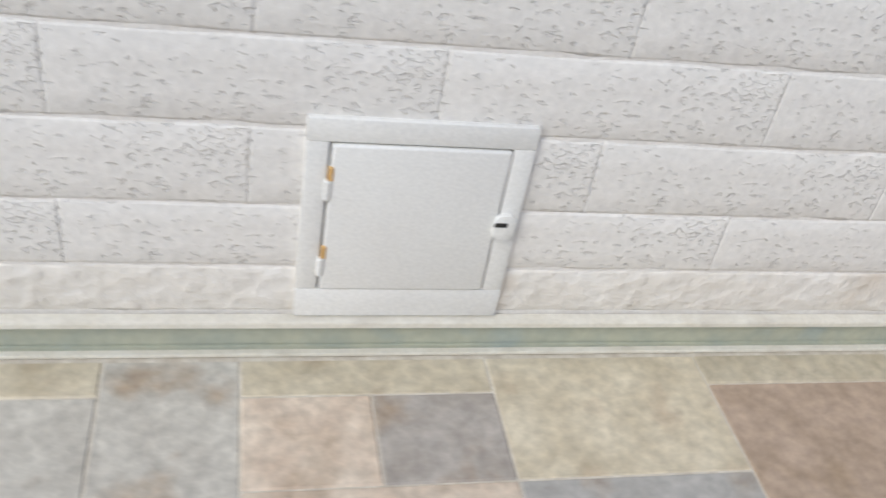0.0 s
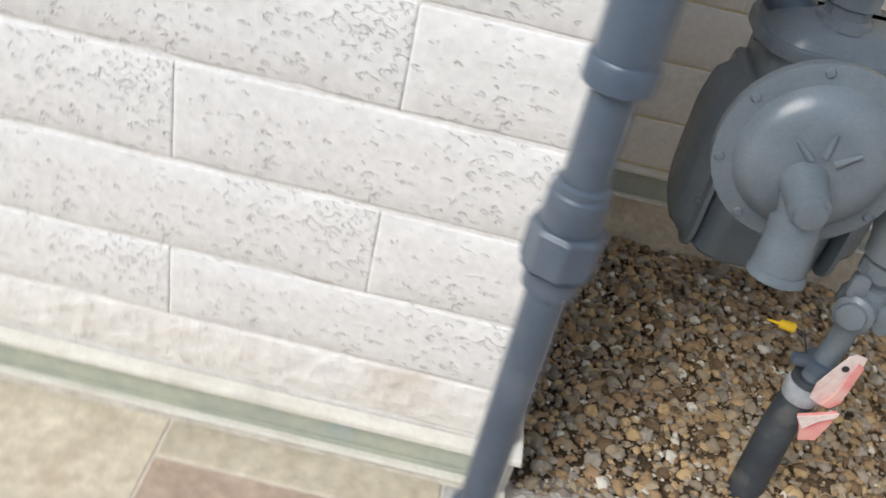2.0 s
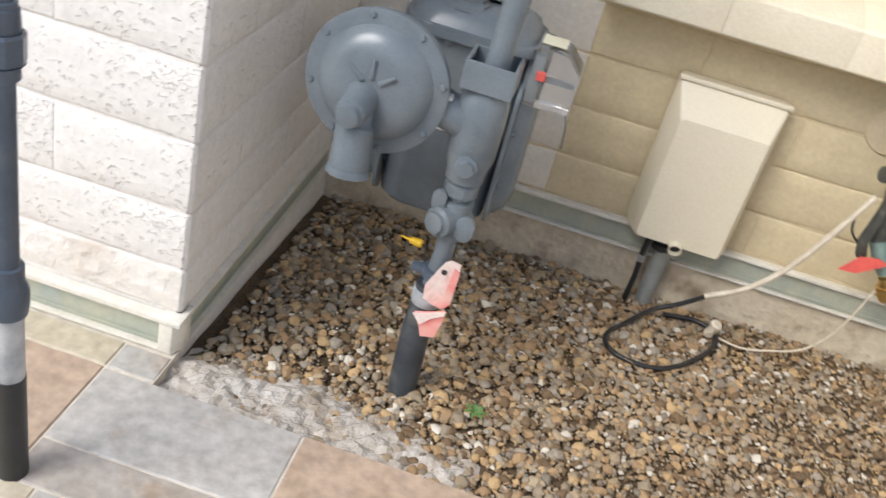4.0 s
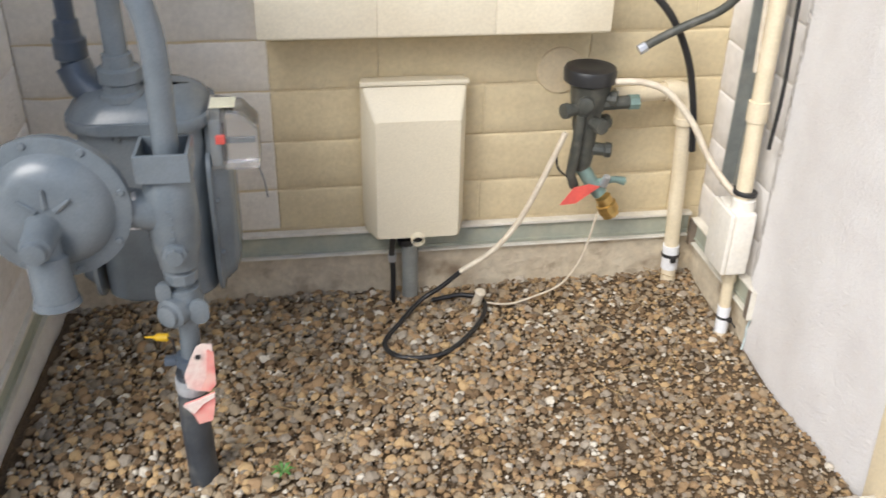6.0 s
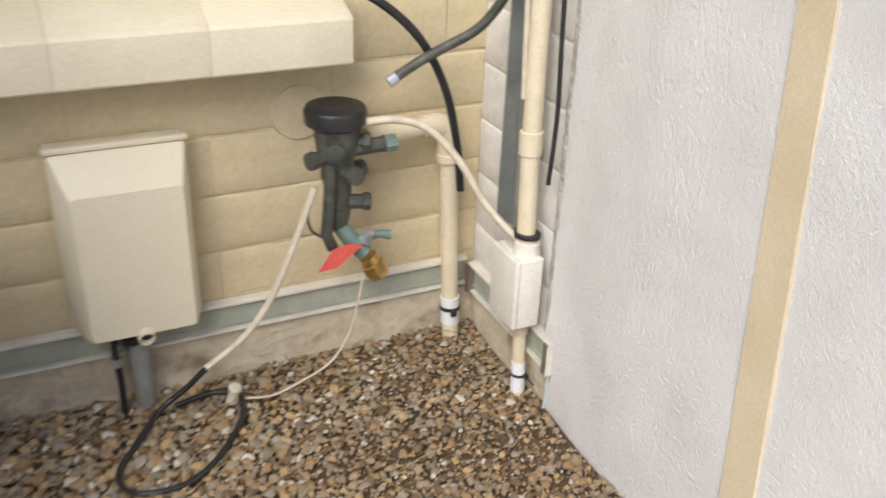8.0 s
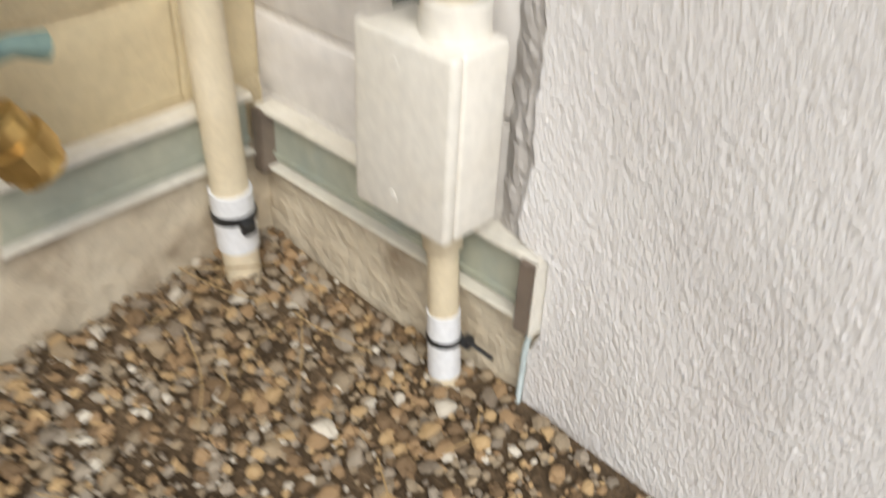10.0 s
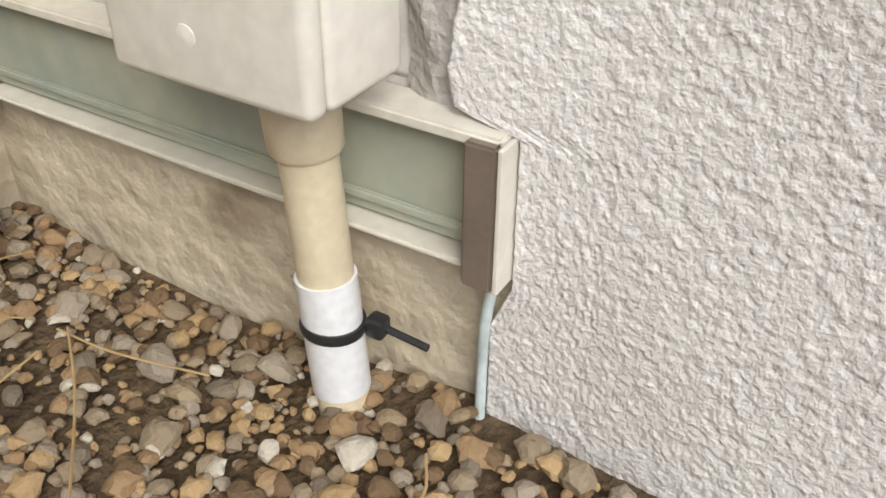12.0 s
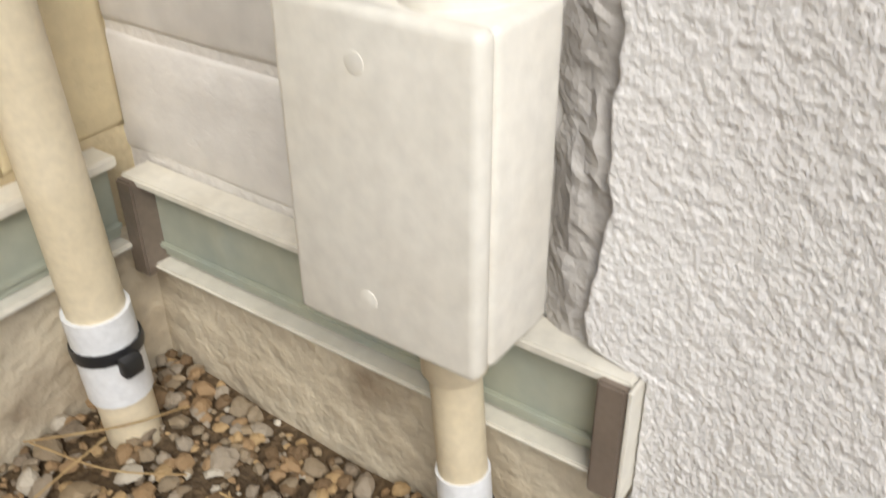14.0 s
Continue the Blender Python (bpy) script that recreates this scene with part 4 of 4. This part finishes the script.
def corner_pipe():
    t = thing("pvc_pipe", "cream PVC water pipe with elbow standing in the corner", "pipe")
    top, low = Vector((1.668, 0.855, 0.487)), Vector((1.704, 0.86, -0.16))
    up = (top - low).normalized()

    def at(z):
        return low + up * ((z - low.z) / up.z)

    part("run", tube([(1.46, 0.825, 0.487), (1.63, 0.851, 0.487)], 0.0215, 18), PVC, t, "", 35)
    part("elbow", tube(bent([(1.6, 0.848, 0.487), top, at(0.4)], 0.045, 8), 0.027, 18), PVC, t, "", 35)
    part("elbow_band", lathe([(0, 0.027), (0.002, 0.0295), (0.02, 0.0295), (0.022, 0.025)], at(0.392), up, 18), PVC, t, "", 35)
    part("upright", tube([at(0.42), low], 0.0208, 18), PVC, t, "", 35)
    part("white_sleeve", lathe([(0, 0.0238), (0.076, 0.0238)], at(-0.054), up, 18), PVCW, t, "clean white plastic sleeve", 35)
    part("cable_tie", lathe([(0, 0.0255), (0.005, 0.0262), (0.01, 0.0255)], at(-0.015), up + Vector((0.05, 0.05, 0)), 18), BLACK, t, "black cable tie", 35)
    p = at(-0.012)
    part("tie_head", box(p.x - 0.012, p.x + 0.004, p.y - 0.036, p.y - 0.0255, -0.022, -0.006, 0.003), BLACK, t, "", 40)


corner_pipe()


def junction_box():
    t = thing("junction_box", "thickly painted cream junction box on a conduit", "junction box")
    part("body", box(1.704, 1.758, 0.542, 0.652, 0.108, 0.278, 0.005, 3), JBM, t, "", 40)
    c = part("cover", box(1.69, 1.7035, 0.5415, 0.6525, 0.109, 0.279, 0.005, 3), JBM, t, "smooth painted cover plate", 40)
    for z in (0.255, 0.134):
        part("screw", lathe([(0, 0.0055), (0.0006, 0.0053), (0.0012, 0.0015)], (1.6903, 0.604, z), (-1, 0, 0), 12), JBM, c, "", 35)
    part("top_hub", lathe([(0, 0.03), (0.03, 0.029), (0.033, 0.024)], (1.735, 0.582, 0.275), (0, 0, 1), 18), JBM, t, "", 35)


junction_box()


def conduit():
    t = thing("conduit", "cream PVC conduit running down to the gravel", "conduit")
    x, y, r = 1.741, 0.592, 0.0152
    low = Vector((1.741, 0.572, -0.16))
    up = (Vector((x, y, 0.11)) - low).normalized()

    def at(z):
        return low + up * ((z - low.z) / up.z)

    part("upper_pipe", tube([(1.731, 0.582, 0.3), (1.731, 0.594, 0.52), (1.731, 0.612, 1.5)], 0.02, 18), PVC, t, "", 35)
    part("coupling", lathe([(0, 0.023), (0.002, 0.025), (0.05, 0.025), (0.052, 0.021)], (1.731, 0.594, 0.5), (0, 0.03, 1), 18), PVC, t, "", 35)
    part("lower_pipe", tube([(x, y, 0.112), low], r, 20), PVC, t, "", 35)
    part("adapter", lathe([(0, 0.017), (0.003, 0.019), (0.036, 0.0196), (0.04, 0.0185)], at(0.062), up, 24), PVC, t, "", 35)
    part("white_sleeve", lathe([(0, 0.0168), (0.076, 0.0168)], at(-0.086), up, 24), PVCW, t, "clean white plastic sleeve", 35)
    part("cable_tie", lathe([(0, 0.018), (0.003, 0.0187), (0.0065, 0.018)], at(-0.045), up + Vector((0.05, -0.1, 0)), 24), BLACK, t, "black cable tie", 35)
    p = at(-0.043)
    part("tie_head", box(p.x + 0.002, p.x + 0.013, p.y - 0.03, p.y - 0.019, -0.045, -0.033, 0.002), BLACK, t, "", 40)
    part("tie_tail", tube([(p.x + 0.008, p.y - 0.026, -0.039), (p.x + 0.01, p.y - 0.055, -0.043)], 0.0022, 6), BLACK, t)


conduit()


def strut():
    t = thing("metal_strut", "weathered galvanised strut channel up the side wall", "strut")
    x1 = WIDE - 0.004
    for n, a in (("back", (x1 - 0.005, x1, 0.655, 0.735)), ("flange", (x1 - 0.04, x1 - 0.0055, 0.73, 0.735)), ("flange", (x1 - 0.04, x1 - 0.0055, 0.655, 0.66))):
        part(n, box(*a, 0.27, 1.6, 0.001), GALVS, t)


GALVS = mat("weathered_galvanised_steel", (0.38, 0.4, 0.38), (0.28, 0.3, 0.29), 0.45, 0.5, scale=12, fine=80, bump=0.15, dirt=(0.5, 0.48, 0.42), dirt_amt=0.5)
strut()


def cable(name, label, pts, r, m, category="cable", steps=8):
    ob = part(name, tube(smooth_path(pts, steps), r, 10), m, None, "", 60)
    return tagged(ob, label, category)


cable("white_cable", "dirty white cable looped from the valve to the junction box", [(1.44, 0.77, 0.545), (1.5, 0.745, 0.55), (1.56, 0.72, 0.53), (1.62, 0.69, 0.46), (1.66, 0.65, 0.38), (1.7, 0.6, 0.325), (1.725, 0.585, 0.31)], 0.0085, CABLEW)
tagged(part("cable_tie", lathe([(0, 0.03), (0.006, 0.031), (0.01, 0.03)], (1.733, 0.583, 0.316), (0.1, 0.05, 1), 16), BLACK), "black cable tie round the conduit", "cable tie")
cable("white_lead", "pale cable hanging from the valve to the gravel", [(1.322, 0.76, 0.42), (1.275, 0.76, 0.3), (1.217, 0.76, 0.175), (1.15, 0.76, 0.09), (1.068, 0.765, 0.03)], 0.0075, CABLEW)
cable("black_cable", "muddy black cable lying in a loop on the gravel", [(1.072, 0.765, 0.033), (1.02, 0.775, -0.02), (0.965, 0.77, -0.055), (0.9, 0.69, -0.068), (0.85, 0.6, -0.068), (0.885, 0.53, -0.062), (0.99, 0.532, -0.062), (1.094, 0.646, -0.068), (1.14, 0.77, -0.078), (1.09, 0.82, -0.08), (1.0, 0.815, -0.088)], 0.0065, BLACK)
cable("thin_wire", "thin grey wire from the brass outlet to the ground", [(1.436, 0.78, 0.18), (1.42, 0.78, 0.1), (1.4, 0.78, 0.03), (1.352, 0.78, -0.04), (1.27, 0.77, -0.07), (1.2, 0.76, -0.08), (1.12, 0.78, -0.078)], 0.0028, CABLEW)
tagged(part("wire_connector", lathe([(0, 0.006), (0.01, 0.014), (0.035, 0.012), (0.05, 0.016), (0.055, 0.012)], (1.115, 0.77, -0.084), (0.2, -0.2, 1), 10), CABLEW, None, "", 35), "pale plastic wire connector on the gravel", "connector")
cable("hanging_black_cable", "thick black cable hanging down in the corner", [(1.4, 0.84, 0.81), (1.48, 0.82, 0.78), (1.57, 0.81, 0.7), (1.64, 0.82, 0.58), (1.68, 0.83, 0.44), (1.7, 0.84, 0.32)], 0.0095, BLACK)
cap_cable = cable("cut_cable", "cut grey and white cable end sticking out", [(1.505, 0.79, 0.622), (1.56, 0.79, 0.652), (1.61, 0.78, 0.68), (1.69, 0.75, 0.735), (1.75, 0.7, 0.86)], 0.011, DARKP)
part("cable_tip", lathe([(0, 0.013), (0.02, 0.013), (0.022, 0.008)], (1.496, 0.79, 0.616), (0.85, 0, 0.5), 10), ALU, cap_cable, "silver cut end", 35)
cable("thin_black_cable", "thin dark cable beside the conduit", [(1.75, 0.545, 0.45), (1.752, 0.54, 0.6), (1.75, 0.55, 0.8), (1.75, 0.57, 1.2)], 0.005, BLACK)
cable("pale_cable", "pale cable down beside the conduit", [(1.708, 0.6, 0.62), (1.707, 0.61, 0.8), (1.7, 0.625, 1.2)], 0.006, CABLEW)

# ---- small things on the gravel ----
bm = bmesh.new()
cells = {}
for i in range(61):
    for j in range(25):
        x, y = EDGE + 0.004 + 0.62 * i / 60, -0.11 + 0.2 * j / 24
        lift = 0.02 * noise.noise((x * 9, y * 9, 8)) + 0.012 * noise.noise((x * 40, y * 40, 3)) + 0.006 * noise.noise((x * 110, y * 110, 1))
        cells[i, j] = bm.verts.new((x, y, ground_z(x, y) + lift + 0.012 - 0.25 * max(0, y + 0.02 - 0.03 * math.sin(x * 9)) - 0.06 * max(0, x - 0.45)))
for i in range(60):
    for j in range(24):
        bm.faces.new((cells[i, j], cells[i + 1, j], cells[i + 1, j + 1], cells[i, j + 1]))
tagged(part("cement_spill", bm, SPILL), "crumbly pale cement spill over the gravel edge", "cement spill", kind="stuff")

seam = smooth_path([(1.774, 0.5, 0.002), (1.769, 0.502, -0.03), (1.772, 0.504, -0.06), (1.765, 0.501, -0.112)], 6)
tagged(part("sealant_drip", tube(seam, 0.0032, 8), GLUE, None, "", 60), "pale blue sealant drip at the stucco edge", "sealant")
sp = bmesh.new()
for k in range(7):
    a = k * 0.9
    add(sp, loft([[(0.6 + r * math.cos(a + s), 0.12 + r * math.sin(a + s), ground_z(0.6, 0.12) + h) for r, s, h in ((0.0, 0, 0.012), (0.014, -0.3, 0.026), (0.026, 0, 0.022), (0.014, 0.3, 0.026))], [(0.6 + r * math.cos(a + s), 0.12 + r * math.sin(a + s), ground_z(0.6, 0.12) + h + 0.0012) for r, s, h in ((0.0, 0, 0.012), (0.014, -0.3, 0.026), (0.026, 0, 0.022), (0.014, 0.3, 0.026))]]))
tagged(part("weed", sp, LEAF), "tiny green weed sprouting in the gravel", "weed")
rs = random.Random(11)
for k in range(42):
    x, y = (rs.uniform(0.3, 1.68), rs.uniform(0.02, 0.85)) if k < 34 else (rs.uniform(1.4, 1.7), rs.uniform(0.4, 0.85))
    a, l = rs.uniform(0, math.pi), rs.uniform(0.03, 0.13)
    p = [(x + math.cos(a) * l * u + 0.01 * math.sin(3 * u + k), y + math.sin(a) * l * u + 0.008 * math.cos(4 * u + k), ground_z(x, y) + 0.022 + 0.012 * math.sin(math.pi * u)) for u in (-0.5, 0, 0.5)]
    tagged(part("straw", tube(smooth_path(p, 4), 0.0008, 5), STRAW), "dry straw stalk lying on the gravel", "straw", "straws")
for x, y in ((1.42, 0.62), (1.52, 0.5), (1.3, 0.3), (1.62, 0.42)):
    s = bmesh.new()
    bmesh.ops.create_icosphere(s, subdivisions=2, radius=0.013)
    for v in s.verts:
        v.co = v.co * (1 + 0.4 * noise.noise(v.co * 60 + Vector((x, y, 0)))) * 1.0
        v.co.z *= 0.55
    bmesh.ops.translate(s, verts=s.verts, vec=(x, y, ground_z(x, y) + 0.012))
    tagged(part("dark_clod", s, SOIL, None, "", 60), "damp dark clod of soil among the gravel", "clod", "clods")


# ---- gravel ----
def stone_shapes(n, seed):
    rr = random.Random(seed)
    out = []
    for k in range(n):
        b = bmesh.new()
        bmesh.ops.create_icosphere(b, subdivisions=2, radius=1.0)
        sx, sy, sz = 1, rr.uniform(0.65, 0.95), rr.uniform(0.45, 0.8)
        vs = []
        for v in b.verts:
            p = v.co.copy()
            w = 1 + 0.5 * noise.noise(p * 1.2 + Vector((k * 7.1, 2, 5))) + 0.22 * noise.noise(p * 3 + Vector((k * 3.1, 4, 1)))
            p = p * w
            for ax in ((0.8, 0.1, 0.6), (-0.5, 0.7, 0.5), (0.1, -0.8, 0.6), (-0.6, -0.5, 0.6), (0.2, 0.2, 1)):
                d = Vector(ax).normalized()
                over = p.dot(d) - (0.72 + 0.1 * ((k * 13) % 3))
                if over > 0:
                    p -= d * over * 0.85
            vs.append((p.x * sx, p.y * sy, p.z * sz))
        fs = [[v.index for v in f.verts] for f in b.faces]
        b.free()
        out.append((np.array(vs), np.array(fs)))
    return out


SHAPES = stone_shapes(12, 3)


def turned(k, s, a, tilt, tip, p):
    v, f = SHAPES[k]
    m = np.array(Euler((tilt, tip, a)).to_matrix())
    return v @ m.T * s + np.array(p), f


def inside(x, y, s):
    return EDGE + 0.03 < x < WIDE - 0.012 - (0.02 if y < 0.5 else 0) and -0.1 < y < back_y(x) - 0.008


def gravel():
    rg = np.random.default_rng(4)
    VV, FF, base = [], [], 0
    spots = []
    for s0, s1, n, up in ((0.0028, 0.006, 17500, 0.001), (0.006, 0.0105, 7600, 0.003), (0.0105, 0.016, 1500, 0.004), (0.016, 0.021, 70, 0.005)):
        for i in range(n):
            x, y = rg.uniform(EDGE, WIDE), rg.uniform(-0.1, DEEP + 0.04)
            s = rg.uniform(s0, s1)
            if not inside(x, y, s):
                continue
            s *= 1 - 0.22 * min(max((x - 0.9) / 0.5, 0), 1)
            bare = noise.noise((x * 3.2, y * 3.2, 5)) + 0.35 * (x - 0.9)
            if y < 0.5 and bare > 0.12 and s > 0.004 and rg.random() < 0.3:
                continue
            spots.append((int(rg.integers(12)), s, rg.uniform(0, 6.28), rg.uniform(-0.5, 0.5), rg.uniform(-0.5, 0.5), (x, y, ground_z(x, y) - 0.006 + up + 0.25 * s)))
    near = [p for p in spots if p[1] > 0.0062 and 1.35 < p[5][0] < 1.75 and 0.25 < p[5][1] < 0.88][:290]
    chosen = set(map(id, near))
    for p in spots:
        if id(p) in chosen:
            continue
        v, f = turned(*p)
        VV.append(v)
        FF.append(f + base)
        base += len(v)
    V, F = np.concatenate(VV), np.concatenate(FF)
    me = bpy.data.meshes.new("gravel")
    me.from_pydata(V.tolist(), [], F.tolist())
    me.materials.append(STONE)
    ob = tagged(new("gravel", me), "loose brown and tan gravel with scattered pale stones", "gravel", kind="stuff")
    meshes = []
    for c in range(12):
        for q in range(3):
            v, f = SHAPES[c]
            mm = bpy.data.meshes.new("stone")
            mm.from_pydata(v.tolist(), [], f.tolist())
            mm.materials.append(STONE_P)
            meshes.append(mm)
    for i, (k, s, a, tl, tp, p) in enumerate(near):
        st = new("stone", meshes[k * 3 + i % 3])
        st.matrix_basis = Matrix.LocRotScale(p, Euler((tl, tp, a)), (s, s, s))
        st.parent = soil


def stone_part_material():
    m = STONE.copy()
    m.name = "pebble_single"
    t = m.node_tree
    g = next(n for n in t.nodes if n.type == "NEW_GEOMETRY")
    to = g.outputs["Random Per Island"].links[0].to_socket
    o = t.nodes.new("ShaderNodeObjectInfo")
    t.links.new(o.outputs["Random"], to)
    for n in t.nodes:
        if n.type == "TEX_NOISE" and n.inputs["Scale"].default_value > 20:
            n.inputs["Scale"].default_value *= 0.014
        if n.type == "BUMP":
            n.inputs["Distance"].default_value = 0.002
    return m


STONE_P = stone_part_material()
gravel()
